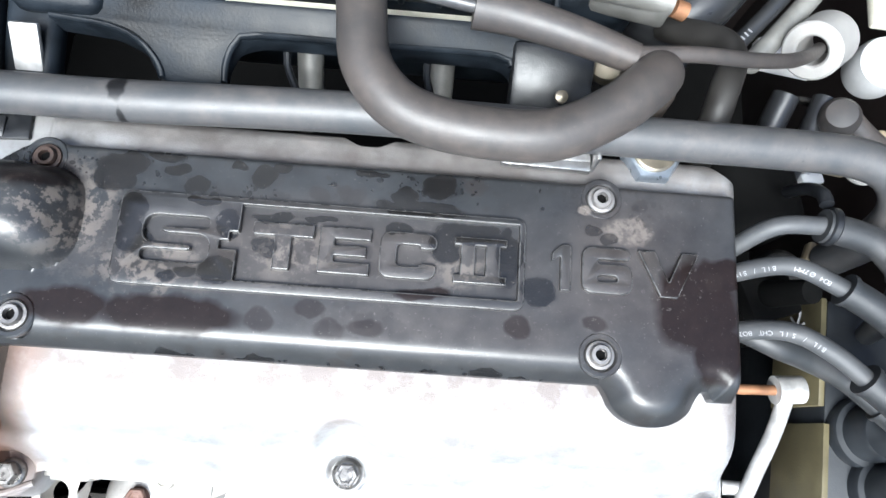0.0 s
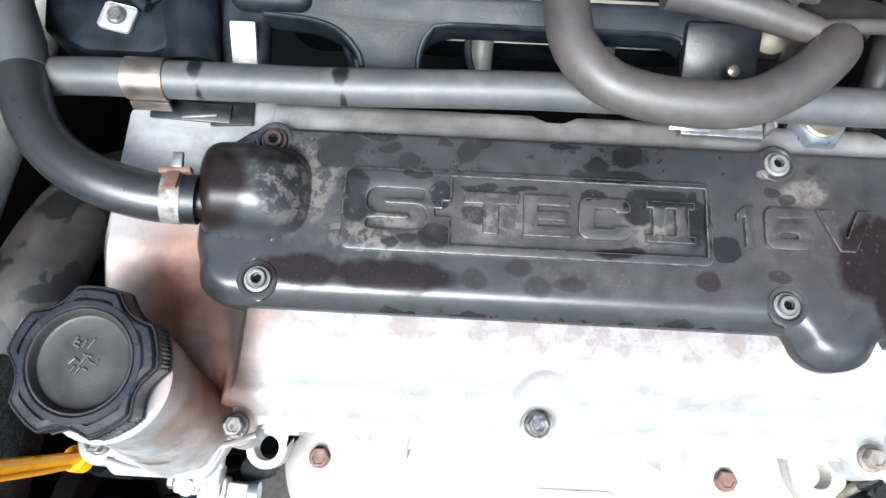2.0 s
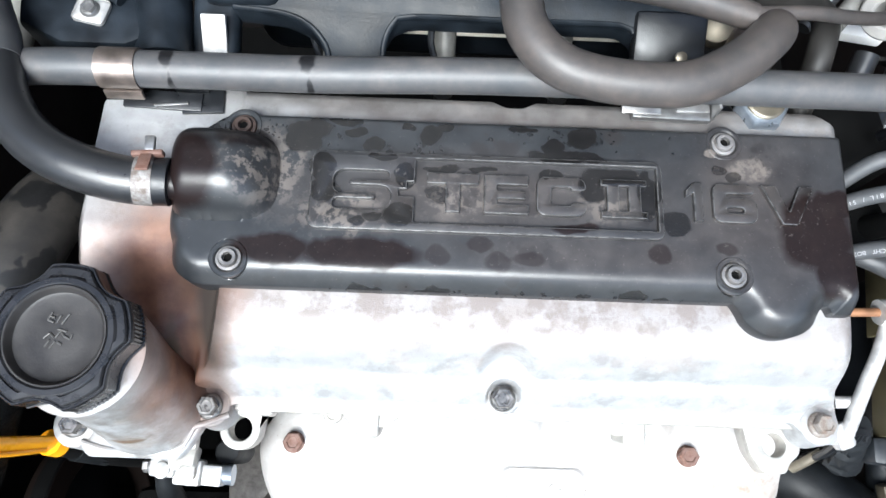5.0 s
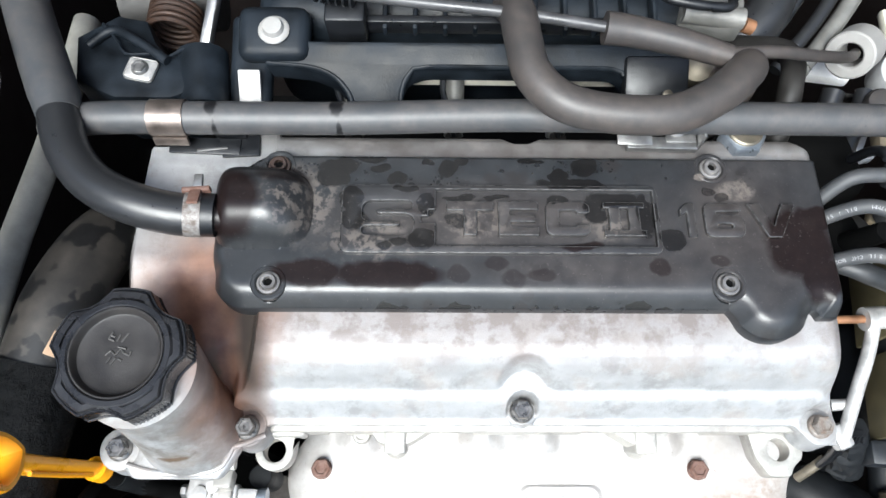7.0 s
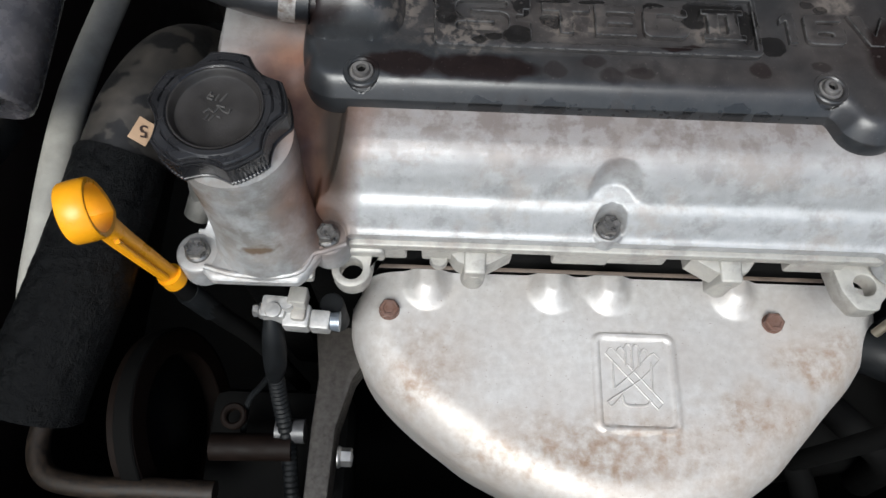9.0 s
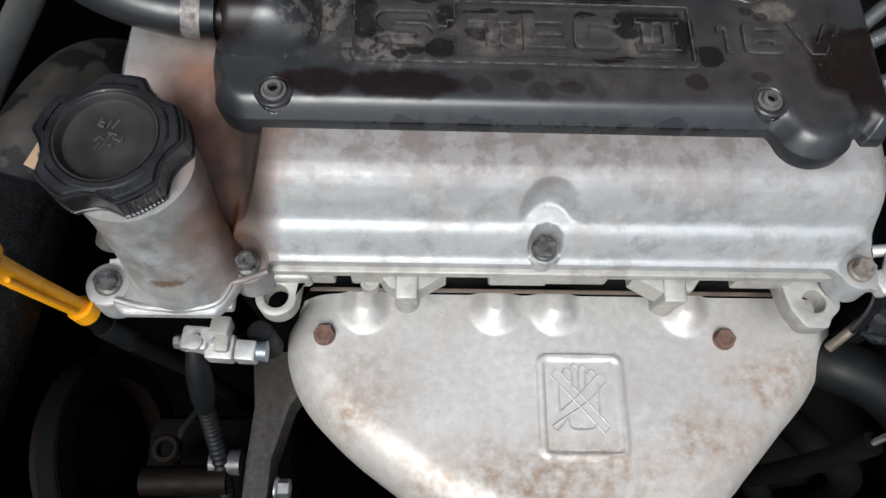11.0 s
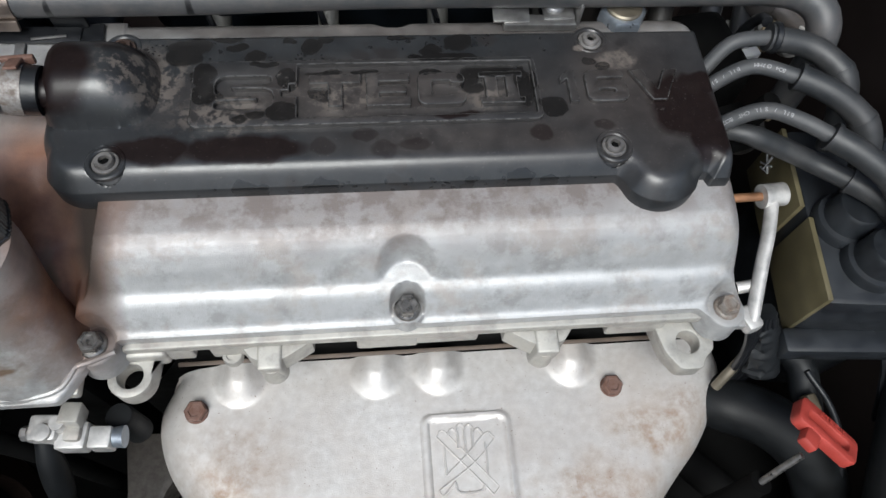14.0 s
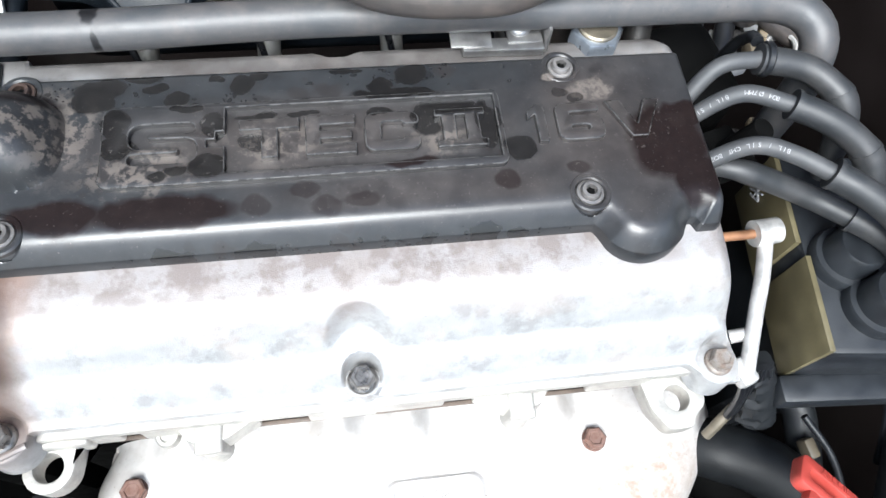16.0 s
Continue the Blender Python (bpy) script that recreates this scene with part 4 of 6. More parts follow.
# pictogram: three upright strokes over a zigzag of short ones, light painted in
STROKES = [(-5.6, 7.2, -4.2, 10.6), (-5.6, 7.2, -2.9, 6.2), (-4.9, 8.9, -2.6, 8.1), (-1.6, 6.0, -0.2, 9.4), (0.6, 5.4, 3.4, 10.0), (-6.2, -1.0, -3.8, 1.4), (-3.8, 1.4, -1.2, -0.8), (-1.2, -0.8, 0.9, 2.6), (0.9, 2.6, 2.6, 0.2),
           (2.6, 0.2, 5.6, -1.0), (5.6, -1.0, 6.0, 1.2), (-5.0, -4.8, -3.4, -1.8), (-3.0, -5.4, -1.0, -2.2), (0.4, -2.6, 2.2, -3.4), (-0.6, 3.2, 3.6, 2.2)]
for x0, y0, x1, y1 in STROKES:
    bm = bmesh.new()
    rod(bm, (CAP_AT[0] + x0 / 1000, CAP_AT[1] + y0 / 1000, 0.8741), (CAP_AT[0] + x1 / 1000, CAP_AT[1] + y1 / 1000, 0.8741), 0.0006, 0.0006, 8)
    part("raised_mark", bm, CAP_MARK_LIT, cap, "raised pictogram stroke, lit edge put into its paler colour")

# ---- heat shield ----
shield = empty_thing("heat_shield", (0.045, -0.145, 0.60), "satin aluminised heat shield with rust-brown heat marks", "heat shield")
RIM = glide([(-0.1290, -0.0600, 0), (-0.1385, -0.083, 0), (-0.1350, -0.108, 0), (-0.1220, -0.132, 0), (-0.099, -0.155, 0), (-0.071, -0.176, 0), (-0.046, -0.192, 0), (0.0, -0.211, 0), (0.05, -0.219, 0),
             (0.103, -0.211, 0), (0.141, -0.190, 0), (0.164, -0.168, 0), (0.1870, -0.1445, 0), (0.2075, -0.1235, 0), (0.2262, -0.096, 0), (0.2335, -0.077, 0), (0.2322, -0.0600, 0)], 0.0015)
SH0, SH1 = -0.1381, 0.2331


def shield_front(x):
    lower = [(p.x, p.y) for p in RIM if p.y < -0.0785]
    return float(np.interp(x, [p[0] for p in lower], [p[1] for p in lower]))


def shield_back(x):
    return float(-0.0578 - 0.021 * ease(-0.128, SH0, x) - 0.021 * ease(0.2285, SH1, x))


def shield_height(x, y):
    d = to_line(x, y, [(p.x, p.y) for p in RIM[::2]])
    z = 0.7050 - fold(d, 0.030) * 0.95 - 0.0012 * ease(-0.13, -0.22, y)
    for cx in (-0.086, -0.001, 0.038, 0.125):
        dd = np.hypot(x - cx, np.minimum(y + 0.0665, 0) * 0.9)
        z = z + 0.0095 * ease(0.0180, 0.003, dd)
    # pressed field round the warning mark
    fx, fy = np.abs(x - 0.0525) - 0.0265, np.abs(y + 0.1295) - 0.0315
    k = 0.006
    e = np.hypot(np.maximum(fx + k, 0), np.maximum(fy + k, 0)) - k + np.minimum(np.maximum(fx + k, fy + k), 0)
    z = z + 0.0015 * ease(0.0027, 0.0012, np.abs(e + 0.001))
    return z + 0.0006 * np.sin(x * 37 + 1) * np.sin(y * 55)


bm = sheet(sorted(set(close(SH0, SH1, 300) + [SH0 + 0.04 * (k / 70) ** 2 for k in range(1, 70)] + [SH1 - 0.04 * (k / 70) ** 2 for k in range(1, 70)])), shield_front, shield_back, shield_height, 0.622, 170)
shield_shell = part("shell", bm, SHIELD, shield)
for x, y in ((-0.111, -0.086), (0.1485, -0.0865)):
    hex_bolt(shield, (x, y, 0.7042), 0.0070, 0.0060, 0.0066, RUST, label="rusty hexagon bolt")
def mark_point(u, v):
    """u to the right and v down, in thousandths of the pressed field's width."""
    return (0.0525 + (u - 318) / 455 * 0.053, -0.1295 - (v - 350) / 510 * 0.063, 0.7049)


def mark_line(*points, r=0.0009):
    b = bmesh.new()
    tube(b, [mark_point(u, v) for u, v in points], r, 6, 0.0015)
    part("embossed_line", b, SHIELD, shield_shell)


# crossed bars drawn as double lines
mark_line((155, 200), (285, 335), (430, 490), r=0.00065)
mark_line((225, 200), (350, 335), (462, 455), r=0.00065)
mark_line((155, 200), (185, 168), (225, 200), r=0.00065)
mark_line((430, 490), (462, 455), r=0.00065)
mark_line((465, 222), (350, 330), (150, 455), r=0.00065)
mark_line((400, 205), (300, 300), (195, 385), r=0.00065)
mark_line((400, 205), (432, 190), (465, 222), r=0.00065)
mark_line((150, 455), (172, 478), (240, 415), r=0.00065)
# open hand: four finger tips, the gaps between them, and the sides of the palm
for k in range(4):
    u, v = 240 + 45 * k, 168 + (9, -12, -8, 16)[k]
    mark_line((u - 24, v + 16), (u - 8, v - 10), (u + 10, v - 10), (u + 24, v + 14), r=0.0009)
for u, v in ((268, 262), (305, 280), (345, 262)):
    mark_line((u, 178), (u, v), r=0.0011)
mark_line((195, 240), (192, 320), (195, 385))
mark_line((410, 240), (412, 320), (408, 400))
mark_line((235, 420), (255, 470), (365, 470), (392, 440), r=0.0011)

# ---- hoses across the top ----
bm = bmesh.new()
tube(bm, [(-0.1560, 0.0340, 0.8620), (-0.175, 0.0335, 0.865), (-0.200, 0.0395, 0.868), (-0.222, 0.0525, 0.868), (-0.238, 0.073, 0.868), (-0.250, 0.103, 0.867), (-0.268, 0.140, 0.866), (-0.290, 0.185, 0.860), (-0.315, 0.235, 0.845)], 0.0117, 24)
breather = empty_thing("breather_hose", (-0.156, 0.0325, 0.8635), "black rubber breather hose bent round to the rear", "hose")
part("hose", bm, HOSE_BLACK, breather)
bm = bmesh.new()
tube(bm, [(-0.2455, 0.092, 0.8675), (-0.250, 0.103, 0.867), (-0.268, 0.140, 0.866), (-0.290, 0.185, 0.860), (-0.315, 0.235, 0.845)], lambda f: 0.0120 + 0.0016 * min(1.0, f * 14), 24)
part("sleeve", bm, HOSE_GREY, breather, "thicker dull sleeve")
bm = bmesh.new()
rod(bm, (-0.1530, 0.0340, 0.8615), (-0.1605, 0.0340, 0.8625), 0.0119, 0.0121, 28)
part("hose_end", bm, BLACK, breather)
clip = empty_thing("hose_clamp", (-0.164, 0.0325, 0.8635), "zinc spring clamp round the breather hose end", "hose clamp")
bm = bmesh.new()
rod(bm, (-0.1600, 0.0340, 0.8624), (-0.1685, 0.0338, 0.8640), 0.0124, 0.0124, 32)
part("band", bm, CLAMP, clip)
bm = bmesh.new()
box(bm, (-0.1615, 0.0440, 0.8720), (0.0150, 0.0028, 0.0050), (0, 0, 4), 0.0008)
box(bm, (-0.1612, 0.0390, 0.8755), (0.0060, 0.0120, 0.0016), (-25, 0, 4), 0.0005)
part("bridge", bm, RUST, clip, "rust-brown clamp ear")
bm = bmesh.new()
box(bm, (-0.1610, 0.0490, 0.8725), (0.0050, 0.0080, 0.0030), (0, 0, 4), 0.0008)
part("tab", bm, STEEL, clip)

rail = empty_thing("coolant_pipe", (0.0, 0.0975, 0.8500), "long grey rubber coolant hose across the rear of the engine", "coolant hose")
bm = bmesh.new()
tube(bm, [(-0.262, 0.096, 0.845), (-0.232, 0.0955, 0.859), (-0.162, 0.0960, 0.860), (-0.09, 0.0965, 0.860), (0.01, 0.0995, 0.860), (0.123, 0.0990, 0.860), (0.200, 0.0988, 0.860), (0.240, 0.0975, 0.860), (0.2585, 0.0905, 0.858), (0.2645, 0.078, 0.852), (0.266, 0.070, 0.830), (0.266, 0.068, 0.79)], 0.0095, 24)
part("hose", bm, HOSE_GREY, rail)
clip = empty_thing("pipe_clamp", (-0.187, 0.096, 0.849), "bronze-brown flat clamp round the coolant hose", "hose clamp")
bm = bmesh.new()
rod(bm, (-0.1975, 0.0958, 0.860), (-0.1775, 0.0960, 0.860), 0.0105, 0.0105, 32)
part("band", bm, BRONZE, clip)
bm = bmesh.new()
box(bm, (-0.1875, 0.0855, 0.8520), (0.0200, 0.0025, 0.0060), (-15, 0, 0), 0.0006)
part("lip", bm, BRONZE, clip)

bm = bmesh.new()
tube(bm, [(0.010, 0.172, 0.868), (0.0115, 0.150, 0.888), (0.0135, 0.127, 0.892), (0.0175, 0.106, 0.892), (0.0320, 0.0895, 0.891), (0.057, 0.0825, 0.890), (0.093, 0.0825, 0.890), (0.119, 0.0955, 0.890), (0.134, 0.1090, 0.888), (0.1425, 0.120, 0.879), (0.146, 0.127, 0.85), (0.147, 0.130, 0.80)], 0.0107, 24)
vac = empty_thing("vacuum_hose", (0.010, 0.172, 0.868), "thick brownish rubber hose looped in a wide bend", "hose")
part("hose", bm, HOSE_U, vac)
bm = bmesh.new()
lathe(bm, (0.146, 0.1275, 0.835), [(0.0135, 0), (0.0142, 0.002), (0.0142, 0.018), (0.0130, 0.020)], 24, (0.02, 0.1, 1))
part("end_sleeve", bm, BRONZE, vac, "tan end sleeve")

# brackets and fittings along the rear rim of the valve cover
bracket = empty_thing("pipe_bracket", (-0.168, 0.088, 0.838), "black pressed steel bracket holding the coolant hose", "bracket")
bm = bmesh.new()
box(bm, (-0.171, 0.0875, 0.8425), (0.042, 0.010, 0.0022), (8, 0, -2), 0.0006)
box(bm, (-0.150, 0.0880, 0.8415), (0.022, 0.014, 0.0020), (0, 0, 4), 0.0006)
box(bm, (-0.156, 0.0940, 0.8480), (0.018, 0.0025, 0.014), (0, 0, 0), 0.0006)
part("plate", bm, BLACK, bracket)
bm = bmesh.new()
box(bm, (-0.166, 0.0845, 0.8442), (0.018, 0.0014, 0.0010), (0, 0, 6), 0.0003)
box(bm, (-0.190, 0.0915, 0.8442), (0.012, 0.0014, 0.0010), (0, 0, -4), 0.0003)
part("folded_edge", bm, STEEL, bracket, "bright worn edge")
bracket = empty_thing("pipe_bracket", (0.097, 0.094, 0.838), "galvanised steel bracket with a clip and small bolt", "bracket")
bm = bmesh.new()
box(bm, (0.084, 0.0955, 0.8480), (0.021, 0.014, 0.0018), (12, 0, 0), 0.0005)
box(bm, (0.112, 0.0985, 0.8465), (0.018, 0.016, 0.0018), (0, 0, 0), 0.0005)
box(bm, (0.1005, 0.0905, 0.8440), (0.042, 0.0085, 0.0050), (0, 0, -1), 0.0010)
box(bm, (0.1225, 0.0965, 0.8500), (0.0018, 0.018, 0.016), (0, 0, 0), 0.0005)
part("plate", bm, STEEL, bracket)
hex_bolt(bracket, (0.110, 0.1000, 0.8472), 0.0062, 0.0045, 0.0062, STEEL)
sender = empty_thing("temperature_sender", (0.1515, 0.0965, 0.838), "blue-zinc hexagonal sender screwed into the cover", "sender")
bm = bmesh.new()
lathe(bm, (0.1515, 0.0975, 0.8375), [(0.0138, 0), (0.0142, 0.001), (0.0142, 0.0075), (0.0130, 0.0090), (0.0100, 0.0092)], 6)
part("hexagon", bm, BLUEZINC, sender)
bm = bmesh.new()
lathe(bm, (0.1515, 0.0985, 0.8440), [(0.0105, 0), (0.0105, 0.0040), (0.0095, 0.0048), (0.004, 0.0048)], 28)
part("collar", bm, BRASS, sender, "tarnished brass collar")
bm = bmesh.new()
box(bm, (0.1355, 0.1015, 0.8480), (0.0090, 0.0040, 0.0012), (0, 0, 8), 0.0004)
part("spring_clip", bm, STEEL, sender)
bm = bmesh.new()
box(bm, (0.1685, 0.1010, 0.8480), (0.0100, 0.0040, 0.0012), (0, 0, -6), 0.0004)
part("spring_clip", bm, STEEL, sender)

# ---- spark plug leads ----
LEADS = [
    ([(0.178, 0.047, 0.826), (0.189, 0.0550, 0.838), (0.204, 0.0635, 0.854), (0.2255, 0.0645, 0.857)], [(0.2245, 0.0645, 0.857), (0.2460, 0.0600, 0.8555), (0.2580, 0.0525, 0.853), (0.2665, 0.0425, 0.848), (0.2710, 0.0330, 0.832), (0.2740, 0.0250, 0.805)]),
    ([(0.178, 0.039, 0.828), (0.1895, 0.0435, 0.841), (0.2095, 0.0450, 0.856), (0.2325, 0.0350, 0.858)], [(0.2315, 0.0355, 0.858), (0.2460, 0.0280, 0.8565), (0.2580, 0.0205, 0.853), (0.2690, 0.0110, 0.846), (0.2750, 0.0010, 0.830), (0.2790, -0.0080, 0.800)]),
    ([(0.178, 0.013, 0.830), (0.1900, 0.0165, 0.843), (0.207, 0.0155, 0.856), (0.2240, 0.0075, 0.8575), (0.2390, -0.0035, 0.857)], [(0.2380, -0.0030, 0.857), (0.2520, -0.0130, 0.855), (0.2660, -0.0240, 0.850), (0.2780, -0.0350, 0.840), (0.2860, -0.0450, 0.822), (0.2900, -0.0500, 0.800)]),
    ([(0.178, 0.024, 0.822), (0.192, 0.0185, 0.834), (0.2045, 0.0130, 0.839), (0.2270, 0.0080, 0.832), (0.2490, 0.0000, 0.826), (0.2645, -0.0125, 0.827)], [(0.2635, -0.0118, 0.827), (0.2740, -0.0205, 0.827), (0.2840, -0.0290, 0.824), (0.2930, -0.0370, 0.815), (0.2980, -0.0420, 0.800)]),
]
WORDS = [None, "BO4 \u00d87MM   BIL / SIL  CHT", "BIL / SIL CHT BO2 \u00d87MM", None]
for (wire, boot), words in zip(LEADS, WORDS):
    lead = empty_thing("ignition_lead", wire[0], "grey rubber ignition lead with a thicker boot", "ignition lead", "ignition leads")
    bm = bmesh.new()
    last = wire is LEADS[-1][0]
    tube(bm, wire, (lambda f: 0.0040 + 0.0020 * min(1.0, max(0.0, f * 4 - 0.6))) if last else 0.0043, 16)
    wire_part = part("wire", bm, BOOT if last else LEAD, lead)
    bm = bmesh.new()
    tube(bm, boot, lambda f: 0.0069 if f < 0.44 else 0.0075 if f < 0.66 else 0.0075 - 0.0070 * (f - 0.66), 24)
    boot_part = part("boot", bm, BOOT, lead)
    line = glide(boot, 0.004)
    for k in (0, int(len(line) * 0.44)):
        bm = bmesh.new()
        d = (line[k + 1] - line[k]).normalized()
        rod(bm, line[k] - d * 0.0008, line[k] + d * 0.0014, 0.0077, 0.0077, 24)
        part("collar", bm, BOOT, boot_part)
    if words:
        line = glide(wire, 0.0005)
        letters = [c for c in reversed(words)]
        pitch = 0.00205
        start = 0.010
        run = 0.0
        k0 = 0
        spots = []
        for a, b in zip(line, line[1:]):
            run += (b - a).length
            while k0 < len(letters) and run > start + pitch * k0:
                spots.append((a, (b - a).normalized(), letters[k0]))
                k0 += 1
        bm = bmesh.new()
        for p, d, c in spots:
            if c == " ":
                continue
            normal = Vector((-0.35, -0.45, 0.82))
            normal = (normal - d * normal.dot(d)).normalized()
            along = -d
            m = Matrix((along, normal.cross(along), normal)).transposed().to_4x4()
            m.translation = p + normal * 0.0043
            one = writing(c, 0.0030, m, 0.0001)
            me = bpy.data.meshes.new("t")
            one.to_mesh(me)
            one.free()
            bm.from_mesh(me)
            bpy.data.meshes.remove(me)
        part("lettering", bm, PRINT, wire_part, "white printed specification", smooth=False)
strap = bmesh.new()
ring_plate(strap, (0.2255, 0.0647, 0.857), 0.0074, 0.0088, 0.0040, (0.97, -0.20, 0.0), 32)
tube(strap, [(0.2255, 0.0740, 0.8590), (0.2260, 0.0800, 0.8560), (0.2265, 0.0870, 0.8440), (0.2270, 0.0920, 0.8250)], 0.0032, 10)
mesh_thing("cable_tie", strap, BLACK, (0.2235, 0.090, 0.850), "black cable tie round the ignition lead", "cable tie")

# ---- ignition coil pack and its stay ----
coil = empty_thing("coil_pack", (0.29, -0.02, 0.62), "black ignition coil block with an olive side panel", "ignition coil")
bm = bmesh.new()
box(bm, (0.298, -0.018, 0.772), (0.088, 0.118, 0.050), (0, 0, -6), 0.004)
box(bm, (0.300, -0.020, 0.685), (0.075, 0.10, 0.13), (0, 0, -6), 0.004)
housing = part("housing", bm, COIL, coil)
bm = bmesh.new()
box(bm, (0.2505, -0.0455, 0.7755), (0.0030, 0.0520, 0.0500), (0, 0, -6), 0.0003)
box(bm, (0.2555, 0.0170, 0.7740), (0.0030, 0.0560, 0.0480), (0, 0, -6), 0.0003)
part("side_panel", bm, OLIVE, coil, "dull olive panel")
for x, y in ((0.2725, -0.0230), (0.2810, -0.0500), (0.318, -0.036), (0.310, 0.010)):
    bm = bmesh.new()
    lathe(bm, (x, y, 0.795), [(0.0178, 0), (0.0178, 0.007), (0.0168, 0.009), (0.0140, 0.0095), (0.0132, 0.022), (0.0118, 0.024), (0.005, 0.024)], 36)
    part("tower", bm, COIL, housing)
bm = bmesh.new()
box(bm, (0.295, -0.083, 0.752), (0.11, 0.016, 0.016), (0, 0, -4), 0.003)
part("base_rail", bm, COIL, coil)
bm = bmesh.new()
for a, b in (((0.2535, 0.0050, 0.786), (0.2545, 0.0180, 0.792)), ((0.2535, 0.0060, 0.792), (0.2545, 0.0160, 0.782)), ((0.2538, 0.0100, 0.782), (0.2542, 0.0110, 0.795)), ((0.2535, 0.0050, 0.786), (0.2540, 0.0130, 0.781))):
    rod(bm, Vector(a) + Vector((0.0010, 0.0225, -0.012)), Vector(b) + Vector((0.0010, 0.0225, -0.012)), 0.0007, 0.0007, 6)
part("chalk_mark", bm, PRINT, coil, "scratched white mark")

stay = empty_thing("engine_stay", (0.21, -0.07, 0.775), "bright cast aluminium stay bolted to the valve cover end", "stay")
bm = bmesh.new()
tube(bm, [(0.2330, -0.008, 0.801), (0.2270, -0.026, 0.798), (0.2195, -0.046, 0.792), (0.2125, -0.067, 0.785), (0.2100, -0.0745, 0.782)], 0.0041, 12, flat=0.8)
part("arm", bm, BRIGHT, stay)
bm = bmesh.new()
rod(bm, (0.2270, -0.0050, 0.801), (0.2410, -0.0038, 0.801), 0.0072, 0.0070, 24)
part("eye", bm, BRIGHT, stay)
bm = bmesh.new()
rod(bm, (0.1900, -0.0065, 0.802), (0.2280, -0.0050, 0.801), 0.0026, 0.0026, 16)
part("stud", bm, COPPER, stay, "copper-coloured stud")
bm = bmesh.new()
box(bm, (0.2095, -0.0725, 0.780), (0.0110, 0.0150, 0.010), (0, 0, 20), 0.003)
rod(bm, (0.207, -0.054, 0.782), (0.219, -0.054, 0.786), 0.0036, 0.0036, 16)
part("foot", bm, BRIGHT, stay)

# ---- wiring and hoses below the coil ----
loom = empty_thing("wiring_loom", (0.22, -0.07, 0.775), "crumpled black taped wiring loom with a torn end", "wiring loom")
for k in range(7):
    a = random.uniform(-0.004, 0.004)
    bm = bmesh.new()
    tube(bm, [(0.214 + k * 0.0022, -0.070, 0.775), (0.219 + k * 0.0026 + a, -0.078, 0.750), (0.224 + k * 0.0026, -0.082 - a, 0.722), (0.228 + k * 0.002, -0.085, 0.690)], 0.0024, 8)
    part("wire", bm, BLACK, loom)
bm = bmesh.new()
tube(bm, [(0.226, -0.066, 0.772), (0.231, -0.072, 0.757), (0.236, -0.079, 0.740), (0.239, -0.085, 0.727)], lambda f: 0.0060 + 0.0060 * f, 24, 0.0016)
for v in bm.verts:
    v.co += Vector((1, 1, 0.5)) * 0.0022 * noise.noise(v.co * 260)
part("torn_sleeve", bm, DULL_HOSE, loom)
bm = bmesh.new()
tube(bm, [(0.216, -0.092, 0.708), (0.221, -0.087, 0.718), (0.2275, -0.0805, 0.728)], 0.0032, 12)
mesh_thing("copper_pipe", bm, BRASS, (0.212, -0.096, 0.700), "short tarnished brass pipe end in the loom", "pipe")
bm = bmesh.new()
tube(bm, [(0.205, -0.085, 0.672), (0.232, -0.100, 0.688), (0.262, -0.116, 0.688), (0.288, -0.142, 0.672), (0.305, -0.18, 0.63), (0.310, -0.22, 0.58)], 0.0185, 24)
mesh_thing("radiator_hose", bm, DEEP, (0.205, -0.085, 0.672), "thick black rubber radiator hose under the coil", "hose")
bm = bmesh.new()
tube(bm, [(0.40, 0.06, 0.74), (0.372, -0.02, 0.755), (0.352, -0.09, 0.75), (0.330, -0.16, 0.72), (0.315, -0.23, 0.68), (0.30, -0.30, 0.62)], 0.034, 28)
mesh_thing("intake_duct", bm, DULL_HOSE, (0.40, 0.06, 0.74), "wide dull black rubber air duct", "air duct")
bm = bmesh.new()
tube(bm, [(0.268, -0.050, 0.69), (0.282, -0.076, 0.70), (0.286, -0.098, 0.69), (0.300, -0.118, 0.66)], 0.010, 16)
mesh_thing("heater_hose", bm, DULL_HOSE, (0.268, -0.050, 0.69), "dull black rubber heater hose", "hose")
bm = bmesh.new()
tube(bm, [(0.300, -0.066, 0.745), (0.312, -0.086, 0.742), (0.316, -0.106, 0.722), (0.322, -0.118, 0.70)], 0.0024, 8)
mesh_thing("earth_cable", bm, BLACK, (0.300, -0.066, 0.745), "thin black cable hanging by the duct", "cable")

bm = bmesh.new()
box(bm, (0.2790, -0.1060, 0.704), (0.0070, 0.0120, 0.0100), (8, 0, 12), 0.0015)
mesh_thing("loom_clip", bm, CLIP_TAN, (0.279, -0.106, 0.699), "dull tan plastic clip below the coil bracket", "clip")
bm = bmesh.new()
tube(bm, [(0.2700, -0.0900, 0.725), (0.2840, -0.1120, 0.716), (0.2930, -0.1350, 0.700), (0.2970, -0.1580, 0.675)], 0.0021, 10)
mesh_thing("earth_cable", bm, BLACK, (0.27, -0.09, 0.725), "thin shiny black cable curving down past the hose", "cable")

# ---- red gearbox dipstick ----
atf = empty_thing("gearbox_dipstick", (0.216, -0.163, 0.66), "faded red plastic dipstick handle on a steel rod", "dipstick")
m = Matrix.Translation((0.2485, -0.1340, 0.755)) @ pose(0, 0, 0, -22, 12, -44)
edge = rounded([(-0.0205, -0.0085), (0.0205, -0.0085), (0.0205, 0.0105), (-0.0205, 0.0105)], 0.0050, 5)
